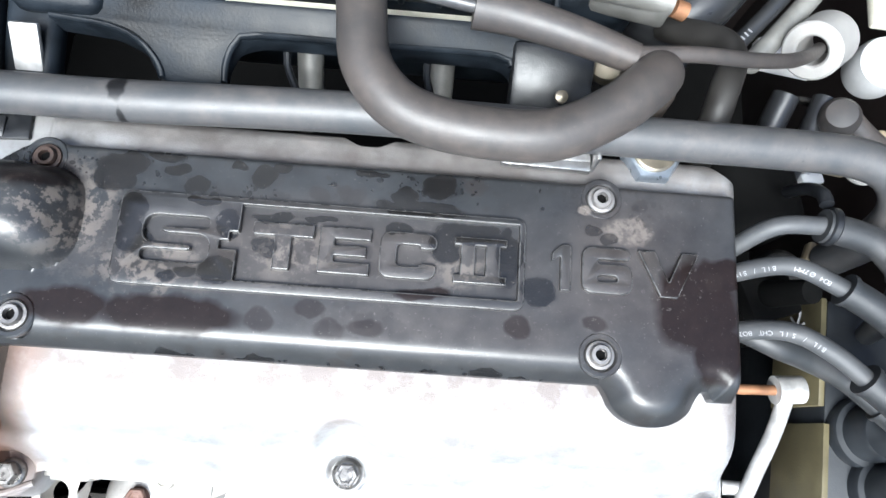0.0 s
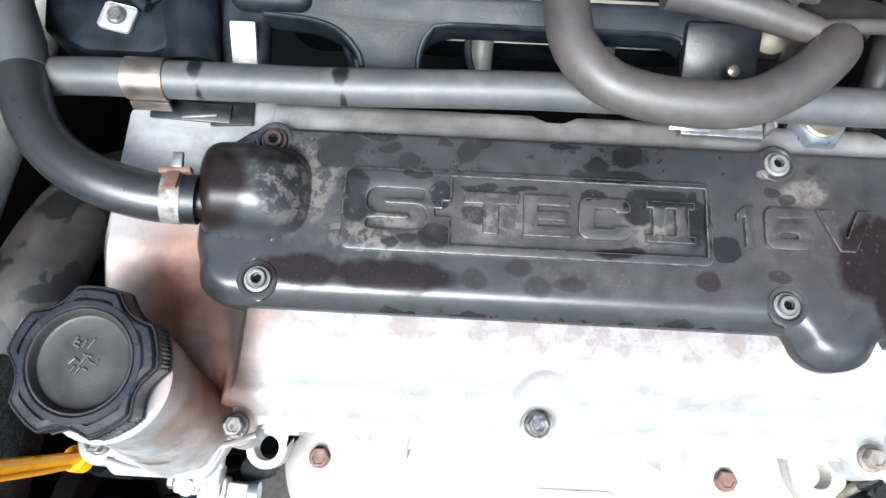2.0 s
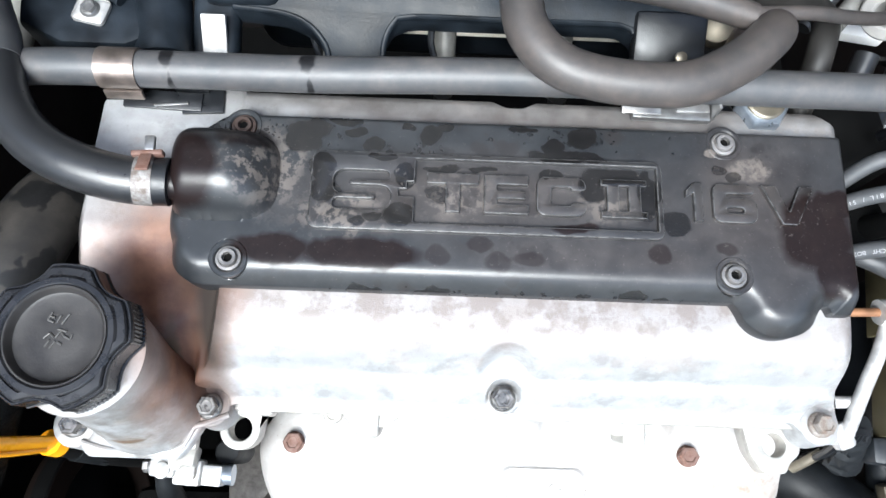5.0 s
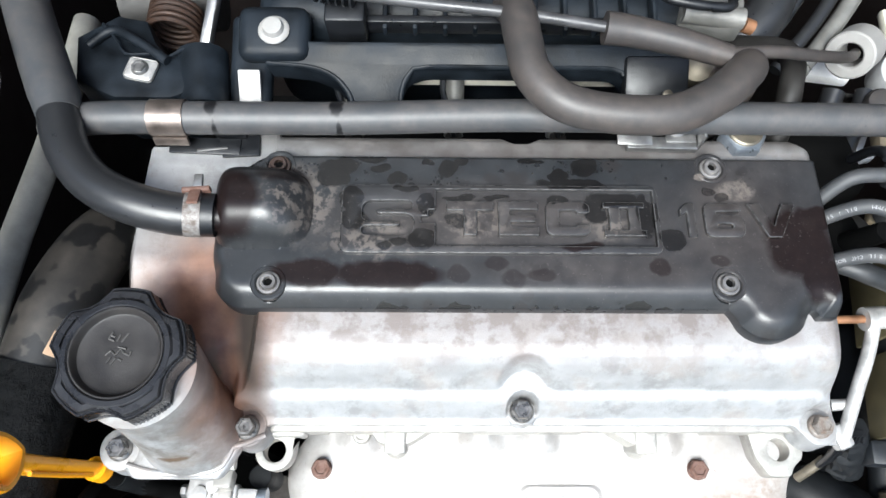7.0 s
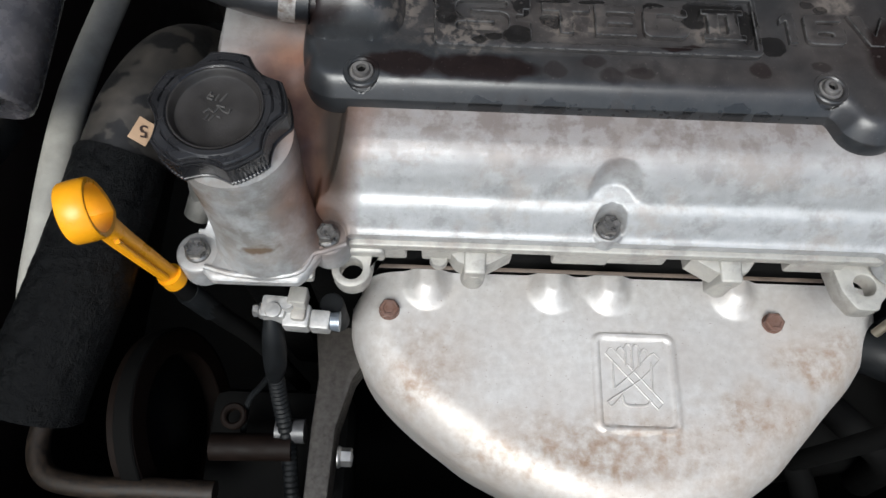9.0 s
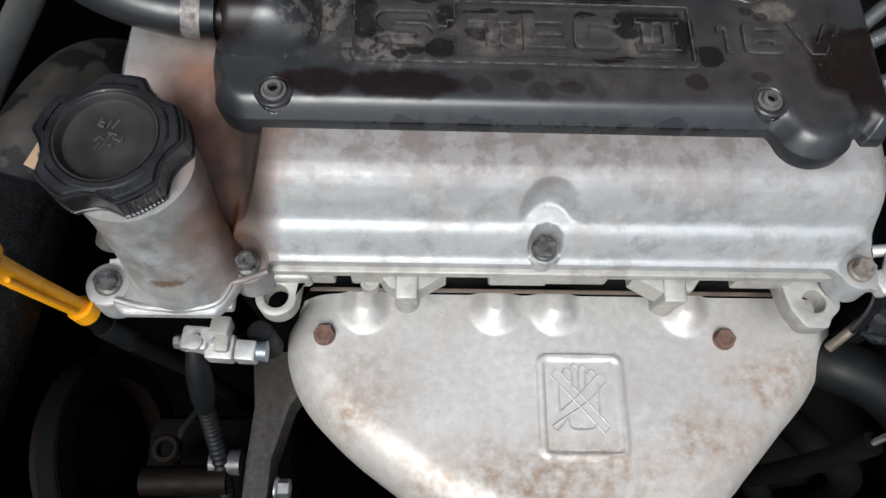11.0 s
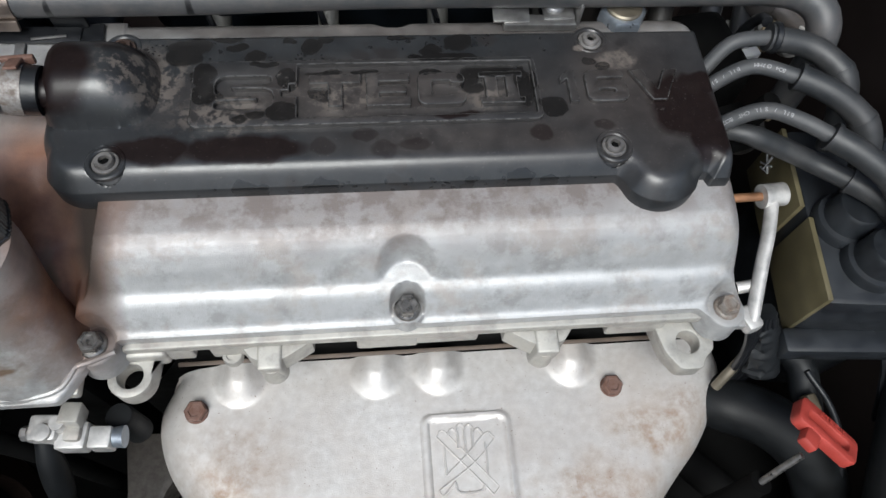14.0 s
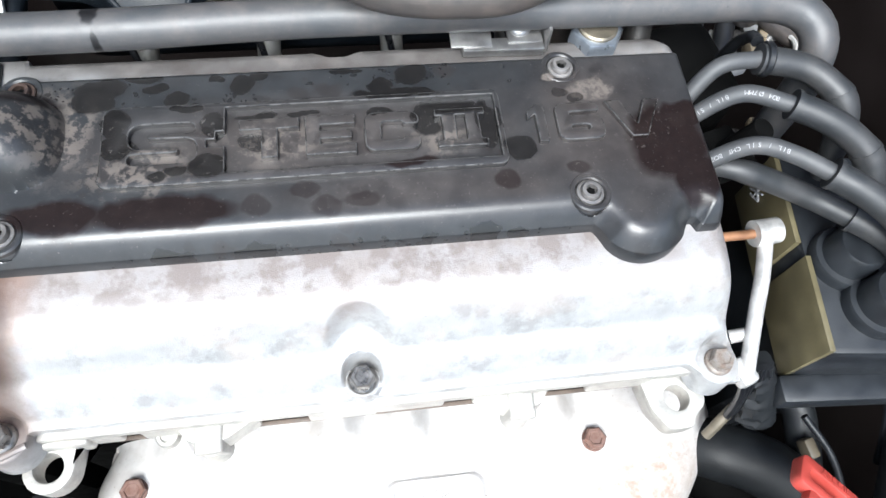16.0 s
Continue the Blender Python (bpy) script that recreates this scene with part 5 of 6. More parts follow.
slot = rounded([(-0.0145, -0.0026), (0.0145, -0.0026), (0.0145, 0.0040), (-0.0145, 0.0040)], 0.0026, 4)
outer = cutout([edge, slot], -0.0040, 0.0040, 0.0012)
box(outer, (-0.0085, -0.0130, 0), (0.0100, 0.0120, 0.0070), (0, 0, -8), 0.002)
placed(outer, m)
part("handle", outer, RED, atf)
bm = bmesh.new()
rod(bm, (0.2350, -0.1440, 0.750), (0.2190, -0.1545, 0.724), 0.0021, 0.0021, 12)
part("rod", bm, BOLT, atf)
word = writing("ATF OIL", 0.0052, m @ pose(0.001, 0.0070, 0.0041), 0.0003)
part("lettering", word, RED, atf, "raised letters", smooth=False)
bm = bmesh.new()
tube(bm, [(0.2200, -0.1540, 0.726), (0.210, -0.160, 0.690), (0.198, -0.166, 0.60), (0.198, -0.166, 0.45)], 0.007, 14)
mesh_thing("dipstick_tube", bm, DARK, (0.206, -0.160, 0.694), "black tube of the gearbox dipstick", "tube")
bm = bmesh.new()
tube(bm, [(0.20, -0.10, 0.62), (0.235, -0.145, 0.635), (0.262, -0.165, 0.62), (0.275, -0.175, 0.56)], 0.012, 14)
mesh_thing("gear_cable", bm, DARK, (0.2, -0.1, 0.62), "dark gearbox cable low in the bay", "cable")
bm = bmesh.new()
tube(bm, [(0.18, -0.12, 0.60), (0.205, -0.175, 0.60), (0.215, -0.21, 0.58)], 0.010, 14)
mesh_thing("gear_cable", bm, DARK, (0.18, -0.12, 0.60), "dark gearbox cable low in the bay", "cable")
gearbox = bmesh.new()
box(gearbox, (0.24, -0.06, 0.44), (0.16, 0.22, 0.30), (0, 0, 8), 0.03, 4)
mesh_thing("gearbox", gearbox, DARK, (0.24, -0.06, 0.29), "gearbox casing low in the bay, coloured near-black for shade", "gearbox")

# ---- dipstick with its amber handle ----
dip = empty_thing("oil_dipstick", (-0.2335, -0.091, 0.760), "amber plastic oil dipstick with a ring handle", "dipstick")
bm = bmesh.new()
tube(bm, [(-0.2395, -0.0935, 0.850), (-0.2385, -0.0930, 0.830), (-0.2360, -0.0920, 0.800), (-0.2335, -0.0910, 0.772)], lambda f: 0.0062 - 0.0008 * f, 14, flat=0.62)
stem = part("stem", bm, YELLOW, dip)
bm = bmesh.new()
tube(bm, [(-0.2368, -0.0975, 0.838), (-0.2345, -0.0962, 0.806), (-0.2325, -0.0945, 0.780)], 0.0014, 8)
part("stem_rib", bm, YELLOW, stem)
bm = bmesh.new()
rod(bm, Vector((-0.2344, -0.0905, 0.774)), Vector((-0.2330, -0.0914, 0.766)), 0.0072, 0.0072, 24)
part("collar", bm, YELLOW, dip)
bm = bmesh.new()
centre = Vector((-0.2402, -0.0945, 0.8655))
axis = Vector((0.95, 0.30, 0.05)).normalized()
u = Vector((0, -0.4, 1))
u = (u - axis * u.dot(axis)).normalized()
v = axis.cross(u)
w = axis
foot = centre - u * 0.0165
rings = []
loop = []
for k in range(48):
    a = 2 * math.pi * k / 48
    loop.append(foot + u * 0.0165 * (1 - math.cos(a)) + v * 0.0150 * math.sin(a) * abs(math.sin(a / 2)) ** 0.55)
middle = sum(loop, Vector()) / 48
for k, p in enumerate(loop):
    way = (loop[(k + 1) % 48] - loop[k - 1]).normalized()
    out = way.cross(w).normalized()
    out = out if out.dot(p - middle) > 0 else -out
    rings.append([bm.verts.new(p + out * o + w * e) for o, e in ((-0.0012, -0.0062), (0.0009, -0.0064), (0.0015, -0.0056), (0.0017, 0.0), (0.0015, 0.0056), (0.0009, 0.0064), (-0.0012, 0.0062), (-0.0016, 0.0))])
for p, q in zip(rings, rings[1:] + rings[:1]):
    for k in range(8):
        bm.faces.new((p[k], p[(k + 1) % 8], q[(k + 1) % 8], q[k]))
part("ring_handle", bm, YELLOW, dip)
bm = bmesh.new()
tube(bm, [(-0.2330, -0.0914, 0.768), (-0.2290, -0.0940, 0.750), (-0.218, -0.098, 0.720), (-0.205, -0.10, 0.66), (-0.198, -0.10, 0.50)], 0.0062, 14)
mesh_thing("dipstick_tube", bm, DARK, (-0.233, -0.0914, 0.768), "black steel tube of the oil dipstick", "tube")
bm = bmesh.new()
rod(bm, (-0.2300, -0.0935, 0.752), (-0.2215, -0.0970, 0.728), 0.0075, 0.0070, 20)
mesh_thing("tube_clip", bm, DEEP, (-0.226, -0.095, 0.74), "dark grey clip round the dipstick tube", "clip")

# ---- hoses and pipes on the timing side ----
duct = empty_thing("wrapped_hose", (-0.27, -0.02, 0.78), "wide black wrapped rubber hose, torn and crusted", "hose")
bm = bmesh.new()
tube(bm, [(-0.262, -0.060, 0.805), (-0.2585, -0.035, 0.808), (-0.254, 0.0, 0.808), (-0.249, 0.04, 0.792), (-0.245, 0.070, 0.762), (-0.240, 0.095, 0.715), (-0.235, 0.11, 0.66)], lambda f: 0.0232 - 0.003 * f, 36)
part("hose", bm, OLD_HOSE, duct, "grey-brown bare hose with dark patches")
bm = bmesh.new()
tube(bm, [(-0.290, -0.170, 0.780), (-0.284, -0.150, 0.787), (-0.272, -0.112, 0.797), (-0.263, -0.065, 0.804), (-0.2590, -0.037, 0.808)], lambda f: 0.0262 - 0.0018 * f, 60, 0.0022)
for v in bm.verts:
    n = noise.noise(v.co * 150) + 0.6 * noise.noise(v.co * 420)
    v.co += Vector((0.25, 0, 1)) * 0.0016 * n + Vector((0, 0.004, 0)) * noise.noise(v.co * 70) * float(ease(-0.045, -0.037, v.co.y))
part("wrapping", bm, CRUST, duct, "torn crusted black wrapping")
tag = bmesh.new()
box(tag, (-0.2405, -0.0300, 0.8296), (0.0100, 0.0135, 0.0006), (0, 34, -18), 0.0002, 1)
part("tag", tag, CREAM, duct, "cream paper tag")
five = writing("5", 0.0105, Matrix.Translation((-0.2398, -0.0300, 0.8302)) @ pose(0, 0, 0, 0, 34, 0) @ pose(0, 0, 0, 0, 0, 188), 0.0002)
part("tag_number", five, INK, duct, smooth=False)
bm = bmesh.new()
tube(bm, [(-0.300, -0.165, 0.730), (-0.296, -0.125, 0.785), (-0.2945, -0.075, 0.801), (-0.2980, -0.010, 0.802), (-0.2970, 0.038, 0.800), (-0.292, 0.09, 0.798), (-0.289, 0.14, 0.795), (-0.289, 0.22, 0.79)], 0.0092, 20)
mesh_thing("cooling_pipe", bm, PIPE_PAINT, (-0.30, -0.165, 0.73), "grey painted metal pipe beside the engine", "pipe")
drier = empty_thing("receiver_drier", (-0.288, -0.038, 0.86), "glossy black cylinder with a rounded end", "cylinder")
bm = bmesh.new()
lathe(bm, (-0.3020, -0.0360, 0.858), [(0.003, 0.0016), (0.013, 0.0010), (0.0160, 0.0), (0.0178, 0.0016), (0.0186, 0.006), (0.0190, 0.014), (0.0190, 0.10), (0.0186, 0.125), (0.0168, 0.148), (0.0120, 0.164), (0.004, 0.170)], 44, (0.06, 0.97, 0.16))
drier_body = part("body", bm, GLOSS, drier)
bm = bmesh.new()
tube(bm, [(-0.3120, -0.0368, 0.8640), (-0.3030, -0.0362, 0.8590), (-0.2950, -0.0360, 0.8640), (-0.2915, -0.0345, 0.8690)], 0.0011, 8)
part("seam", bm, BLACK, drier_body)
bm = bmesh.new()
box(bm, (-0.336, -0.002, 0.852), (0.030, 0.004, 0.020), (0, 20, -20), 0.002)
box(bm, (-0.330, -0.030, 0.825), (0.016, 0.034, 0.05), (0, 10, -20), 0.002)
part("mount", bm, BLACK, drier)

# ---- fittings low at the timing end ----
sensor = empty_thing("cam_sensor", (-0.165, -0.10, 0.735), "light cast connector block bolted under the head", "sensor")
bm = bmesh.new()
box(bm, (-0.1775, -0.1010, 0.7470), (0.0150, 0.0140, 0.0150), (0, 0, -3), 0.0020)
box(bm, (-0.1640, -0.1050, 0.7440), (0.0160, 0.0150, 0.0130), (0, 0, -3), 0.0018)
box(bm, (-0.1500, -0.1065, 0.7420), (0.0120, 0.0120, 0.0130), (0, 0, -3), 0.0015)
rod(bm, (-0.1690, -0.1000, 0.7500), (-0.1690, -0.1000, 0.7580), 0.0042, 0.0038, 20)
lathe(bm, (-0.1770, -0.1040, 0.7545), [(0.0050, 0), (0.0046, 0.0016), (0.0020, 0.0022)], 20)
part("body", bm, BRIGHT, sensor)
bm = bmesh.new()
lathe(bm, (-0.1455, -0.0930, 0.700), [(0.0080, 0), (0.0080, 0.034), (0.0070, 0.0365), (0.003, 0.0370)], 28)
part("stem", bm, DEEP, sensor, "near-black cast stem")
bm = bmesh.new()
box(bm, (-0.1630, -0.0960, 0.7530), (0.0110, 0.0120, 0.0120), (-12, 0, -4), 0.0015)
box(bm, (-0.1625, -0.1050, 0.7490), (0.0090, 0.0080, 0.0100), (0, 0, -4), 0.0020)
part("latch", bm, ALU_HEAD, sensor)
hex_bolt(sensor, (-0.1845, -0.1020, 0.7470), 0.0052, 0.0036, 0.006, STEEL, axis=(-1, 0, 0))
rod_bm = bmesh.new()
rod(rod_bm, (-0.1440, -0.1060, 0.742), (-0.1385, -0.1060, 0.742), 0.0055, 0.0062, 16)
part("plug", rod_bm, BLUEZINC, sensor)
loom = empty_thing("wiring_loom", (-0.18, -0.105, 0.742), "black taped wiring in a ribbed sleeve", "wiring loom")
bm = bmesh.new()
tube(bm, [(-0.1800, -0.102, 0.746), (-0.1800, -0.110, 0.738), (-0.1810, -0.124, 0.715), (-0.1850, -0.133, 0.690)], lambda f: 0.0042 + 0.0035 * f * (1 - f) * 4, 14)
part("taped_end", bm, DEEP, loom)
bm = bmesh.new()
tube(bm, [(-0.1840, -0.131, 0.694), (-0.1830, -0.145, 0.672), (-0.1790, -0.170, 0.650), (-0.1755, -0.205, 0.63), (-0.172, -0.24, 0.60)], 0.0050, 14, 0.002, bumps=0.0009)
part("ribbed_sleeve", bm, DEEP, loom)
bm = bmesh.new()
tube(bm, [(-0.1840, -0.128, 0.70), (-0.196, -0.135, 0.680), (-0.208, -0.142, 0.660), (-0.214, -0.160, 0.64)], 0.0022, 8)
part("branch_wire", bm, DEEP, loom)

mount = empty_thing("engine_mount", (-0.15, -0.15, 0.58), "dark cast bracket arm with bolts low in the bay", "bracket")
bm = bmesh.new()
plate(bm, [(-0.165, -0.088), (-0.130, -0.088), (-0.122, -0.105), (-0.136, -0.126), (-0.145, -0.160), (-0.147, -0.215), (-0.163, -0.215), (-0.162, -0.160), (-0.160, -0.125)], 0.640, 0.668, 0.003)
part("arm", bm, ARM, mount)
hex_bolt(mount, (-0.1435, -0.1770, 0.655), 0.0075, 0.0056, 0.010, STEEL, axis=(1, 0, 0))
bm = bmesh.new()
rod(bm, (-0.232, -0.172, 0.650), (-0.176, -0.171, 0.650), 0.0095, 0.0095, 20)
part("spacer", bm, SHADE_BROWN, mount)
bm = bmesh.new()
rod(bm, (-0.188, -0.160, 0.652), (-0.168, -0.160, 0.652), 0.0085, 0.0085, 20)
part("spacer", bm, GREYROD, mount)
bm = bmesh.new()
ring_plate(bm, (-0.217, -0.152, 0.654), 0.0050, 0.0090, 0.008)
part("nut", bm, SHADE_BROWN, mount, "copper-brown nut")
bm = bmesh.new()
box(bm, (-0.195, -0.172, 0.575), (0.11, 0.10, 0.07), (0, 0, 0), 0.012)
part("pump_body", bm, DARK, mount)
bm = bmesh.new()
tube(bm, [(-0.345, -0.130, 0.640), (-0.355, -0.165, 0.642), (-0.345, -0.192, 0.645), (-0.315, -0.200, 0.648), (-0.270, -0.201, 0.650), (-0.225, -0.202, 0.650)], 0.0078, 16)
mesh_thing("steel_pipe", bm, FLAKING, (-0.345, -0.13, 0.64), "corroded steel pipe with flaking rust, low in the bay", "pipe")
pulley = empty_thing("pulley", (-0.285, -0.15, 0.54), "brown rusty belt pulley, shadow put into its colour", "pulley")
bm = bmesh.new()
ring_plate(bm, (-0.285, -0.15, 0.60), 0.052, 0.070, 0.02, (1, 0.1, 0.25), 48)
part("rim", bm, SHADE_BROWN, pulley)
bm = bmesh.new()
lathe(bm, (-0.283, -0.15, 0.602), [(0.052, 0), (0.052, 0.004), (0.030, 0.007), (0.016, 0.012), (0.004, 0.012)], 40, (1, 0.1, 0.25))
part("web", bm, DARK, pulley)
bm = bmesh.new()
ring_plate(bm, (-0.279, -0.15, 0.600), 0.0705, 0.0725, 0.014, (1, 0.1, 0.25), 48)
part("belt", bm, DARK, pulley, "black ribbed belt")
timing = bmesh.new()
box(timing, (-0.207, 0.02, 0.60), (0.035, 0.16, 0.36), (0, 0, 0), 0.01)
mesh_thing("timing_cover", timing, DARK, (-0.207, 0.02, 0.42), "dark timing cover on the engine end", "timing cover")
bm = bmesh.new()
rod(bm, (-0.2150, -0.045, 0.790), (-0.2230, -0.055, 0.778), 0.0095, 0.0075, 18)
rod(bm, (-0.2190, -0.050, 0.786), (-0.2150, -0.045, 0.815), 0.0048, 0.0048, 14)
mesh_thing("oil_union", bm, GREYPIPE, (-0.219, -0.05, 0.778), "grey union screwed in beside the filler neck", "union")

# ---- intake manifold and its fittings at the rear ----
intake = empty_thing("intake_manifold", (0.0, 0.17, 0.70), "dusty black plastic intake manifold with arched runners", "intake manifold")
FLANGE = rounded([(-0.140, 0.154), (0.118, 0.154), (0.118, 0.112), (0.085, 0.112), (0.083, 0.128), (0.075, 0.1345), (-0.040, 0.1345), (-0.051, 0.130), (-0.056, 0.118), (-0.057, 0.104),
                  (-0.086, 0.104), (-0.088, 0.114), (-0.097, 0.126), (-0.111, 0.133), (-0.140, 0.136)], 0.004)


def slope(b):
    """Leans a piece of the manifold down towards the engine."""
    for v in b.verts:
        d = (0.154 - v.co.y) * 0.42
        v.co.z -= d
        v.co.y += 0.75 * d
    return b


part("flange", slope(cutout([FLANGE], 0.843, 0.856, 0.0014)), MANIFOLD, intake)
for line in ([(-0.0565, 0.106), (-0.0555, 0.118), (-0.0505, 0.130), (-0.040, 0.1348), (0.02, 0.1348), (0.074, 0.1348), (0.082, 0.129)], [(-0.138, 0.1365), (-0.111, 0.1335), (-0.097, 0.1265), (-0.0885, 0.1145), (-0.0865, 0.106)]):
    bm = bmesh.new()
    tube(bm, [(x, y, 0.8565) for x, y in line], 0.0017, 10)
    part("arch_rib", slope(bm), MANIFOLD, intake)
bm = bmesh.new()
box(bm, (-0.1500, 0.140, 0.836), (0.026, 0.080, 0.014), (14, 0, 0), 0.005, 3)
part("post", bm, MANIFOLD, intake)
bm = bmesh.new()
box(bm, (0.0, 0.235, 0.800), (0.300, 0.120, 0.120), (6, 0, 0), 0.02, 4)
part("plenum", bm, MANIFOLD, intake)
for k in range(10):
    bm = bmesh.new()
    box(bm, (-0.066 + k * 0.0185, 0.190, 0.862), (0.0030, 0.060, 0.010), (10, 0, 0), 0.001)
    part("plenum_rib", bm, MANIFOLD, intake)
bm = bmesh.new()
box(bm, (0.003, 0.1655, 0.858), (0.160, 0.0050, 0.014), (10, 0, 0), 0.001)
part("black_strip", bm, BLACK, intake)
bm = bmesh.new()
box(bm, (-0.089, 0.166, 0.862), (0.024, 0.020, 0.030), (10, 0, 0), 0.002)
part("clip_block", bm, BLACK, intake)
# added bright plate that stands for the glossy post's reflection
bm = bmesh.new()
box(bm, (-0.1485, 0.1265, 0.8420), (0.0135, 0.026, 0.0035), (38, 0, 0), 0.0008)
part("reflection_plate", bm, BRIGHT, intake, "bright plate in place of a reflection on the post")
bm = bmesh.new()
box(bm, (-0.134, 0.160, 0.853), (0.044, 0.034, 0.016), (16, 0, 0), 0.007, 3)
part("lug", bm, MANIFOLD, intake)
bm = bmesh.new()
lathe(bm, (-0.1330, 0.1575, 0.8605), [(0.0092, 0), (0.0095, 0.0012), (0.0086, 0.0024), (0.0066, 0.0030), (0.0062, 0.0046), (0.0056, 0.0064), (0.003, 0.0068)], 32, (0, -0.15, 1))
part("sealed_bolt", bm, WHITE, intake, "cream paint-sealed bolt head")
bm = bmesh.new()
box(bm, (0.102, 0.1330, 0.842), (0.040, 0.036, 0.012), (30, 0, 0), 0.003)
part("valve_box", bm, BLACK, intake)
bm = bmesh.new()
lathe(bm, (0.1055, 0.1205, 0.8510), [(0.0032, 0), (0.0030, 0.0022), (0.001, 0.0028)], 16, (0, -0.4, 1))
part("rivet", bm, BRASS, intake, "small brass rivet")

fuel = empty_thing("fuel_rail", (0.0, 0.145, 0.800), "ivory panel for the bright gap behind the hose, with grey injectors", "fuel rail")
# ivory panel added for the brightness seen through the gap under the manifold
bm = bmesh.new()
box(bm, (0.030, 0.1680, 0.8170), (0.190, 0.006, 0.034), (-20, 0, 0), 0.002)
part("rail", bm, IVORY, fuel)
for x in (-0.090, -0.022, 0.049, 0.118):
    bm = bmesh.new()
    rod(bm, (x, 0.1620, 0.815), (x, 0.1300, 0.785), 0.0072, 0.0066, 18)
    part("injector", bm, GREYPIPE, fuel)
    bm = bmesh.new()
    rod(bm, (x, 0.1240, 0.795), (x, 0.1220, 0.790), 0.0058, 0.0058, 14)
    part("injector_plug", bm, SOOTY, fuel)
    bm = bmesh.new()
    tube(bm, [(x - 0.006, 0.152, 0.835), (x - 0.008, 0.140, 0.826), (x - 0.002, 0.128, 0.808), (x, 0.124, 0.796)], 0.0020, 8)
    part("injector_wire", bm, BLACK, fuel)

throttle = empty_thing("throttle_sensor", (-0.212, 0.14, 0.80), "black throttle unit with a square steel plate", "throttle unit")
bm = bmesh.new()
plate(bm, [(-0.251, 0.126), (-0.226, 0.114), (-0.192, 0.114), (-0.176, 0.122), (-0.173, 0.142), (-0.186, 0.150), (-0.197, 0.145), (-0.206, 0.154), (-0.214, 0.171), (-0.233, 0.175), (-0.256, 0.158)], 0.805, 0.853, 0.005)
housing = part("housing", bm, MANIFOLD, throttle)
for pts in ([(-0.240, 0.166, 0.8545), (-0.228, 0.152, 0.8560), (-0.222, 0.143, 0.8560), (-0.205, 0.143, 0.8560), (-0.196, 0.141, 0.8555)], [(-0.196, 0.141, 0.8555), (-0.186, 0.148, 0.8550), (-0.178, 0.143, 0.8540)]):
    bm = bmesh.new()
    tube(bm, pts, 0.0010, 8)
    part("ridge", bm, MANIFOLD, housing)
bm = bmesh.new()
rod(bm, (-0.176, 0.114, 0.838), (-0.181, 0.152, 0.842), 0.0160, 0.0160, 32)
tube(bm, [(-0.246, 0.150, 0.854), (-0.232, 0.160, 0.856), (-0.214, 0.150, 0.857), (-0.196, 0.138, 0.856)], 0.0030, 10)
part("drum", bm, MANIFOLD, throttle)
bm = bmesh.new()
box(bm, (-0.2115, 0.1325, 0.8545), (0.0180, 0.0150, 0.0030), (0, 0, -12), 0.0025, 3)
part("square_plate", bm, BRIGHT, throttle, "square pale steel plate")
hex_bolt(throttle, (-0.2115, 0.1325, 0.8555), 0.0052, 0.0038, 0.004, STEEL)
bm = bmesh.new()
lathe(bm, (-0.2345, 0.1290, 0.851), [(0.0042, 0), (0.0042, 0.0016), (0.001, 0.0018)], 16)
part("paint_dot", bm, GREYPIPE, throttle)
spring = bmesh.new()
tube(spring, [(-0.203 + 0.0160 * math.cos(a), 0.170 + 0.0022 * a / math.pi, 0.838 + 0.0160 * math.sin(a)) for a in [i * math.pi / 8 for i in range(16 * 5)]], 0.0016, 8)
mesh_thing("return_spring", spring, SPRING, (-0.207, 0.172, 0.830), "coppery coiled return spring of the throttle", "spring")
bm = bmesh.new()
rod(bm, (-0.245, 0.215, 0.815), (-0.185, 0.220, 0.82), 0.026, 0.024, 32)
mesh_thing("air_intake", bm, SOOTY, (-0.215, 0.2, 0.79), "sooty cast intake pipe behind the throttle unit", "intake pipe")
bm = bmesh.new()
box(bm, (-0.176, 0.182, 0.850), (0.007, 0.055, 0.008), (20, 0, -10), 0.002)
mesh_thing("throttle_bracket", bm, STEEL, (-0.163, 0.19, 0.84), "pale bracket beside the throttle", "bracket")

cable = empty_thing("throttle_cable", (0.07, 0.14, 0.88), "grey throttle cable in a thick rubber sleeve", "cable")
bm = bmesh.new()
tube(bm, [(-0.110, 0.168, 0.885), (-0.049, 0.155, 0.890), (0.010, 0.147, 0.891), (0.064, 0.1385, 0.890)], 0.0033, 14)
part("outer", bm, GREYROD, cable)
bm = bmesh.new()
tube(bm, [(0.060, 0.1385, 0.890), (0.078, 0.1365, 0.889), (0.105, 0.130, 0.888), (0.130, 0.1235, 0.885)], lambda f: 0.0094 - 0.0026 * f, 20)
part("sleeve", bm, HOSE_U, cable)
bm = bmesh.new()
tube(bm, [(0.126, 0.1245, 0.886), (0.160, 0.1310, 0.880), (0.189, 0.138, 0.868), (0.220, 0.152, 0.848), (0.250, 0.176, 0.818), (0.260, 0.186, 0.808)], 0.0037, 14)
part("tail", bm, HOSE_U, cable)
bm = bmesh.new()
for k in range(6):
    lathe(bm, (-0.104 + k * 0.0042, 0.1672 - k * 0.0008, 0.886), [(0.0045, -0.0012), (0.0075, -0.0006), (0.0075, 0.0006), (0.0045, 0.0012)], 18, (1, -0.2, 0))
part("bellows", bm, BLACK, cable)
grommet = bmesh.new()
ring_plate(grommet, (0.2720, 0.1990, 0.7990), 0.0085, 0.0168, 0.026, (-0.68, -0.62, 0.40), 36)
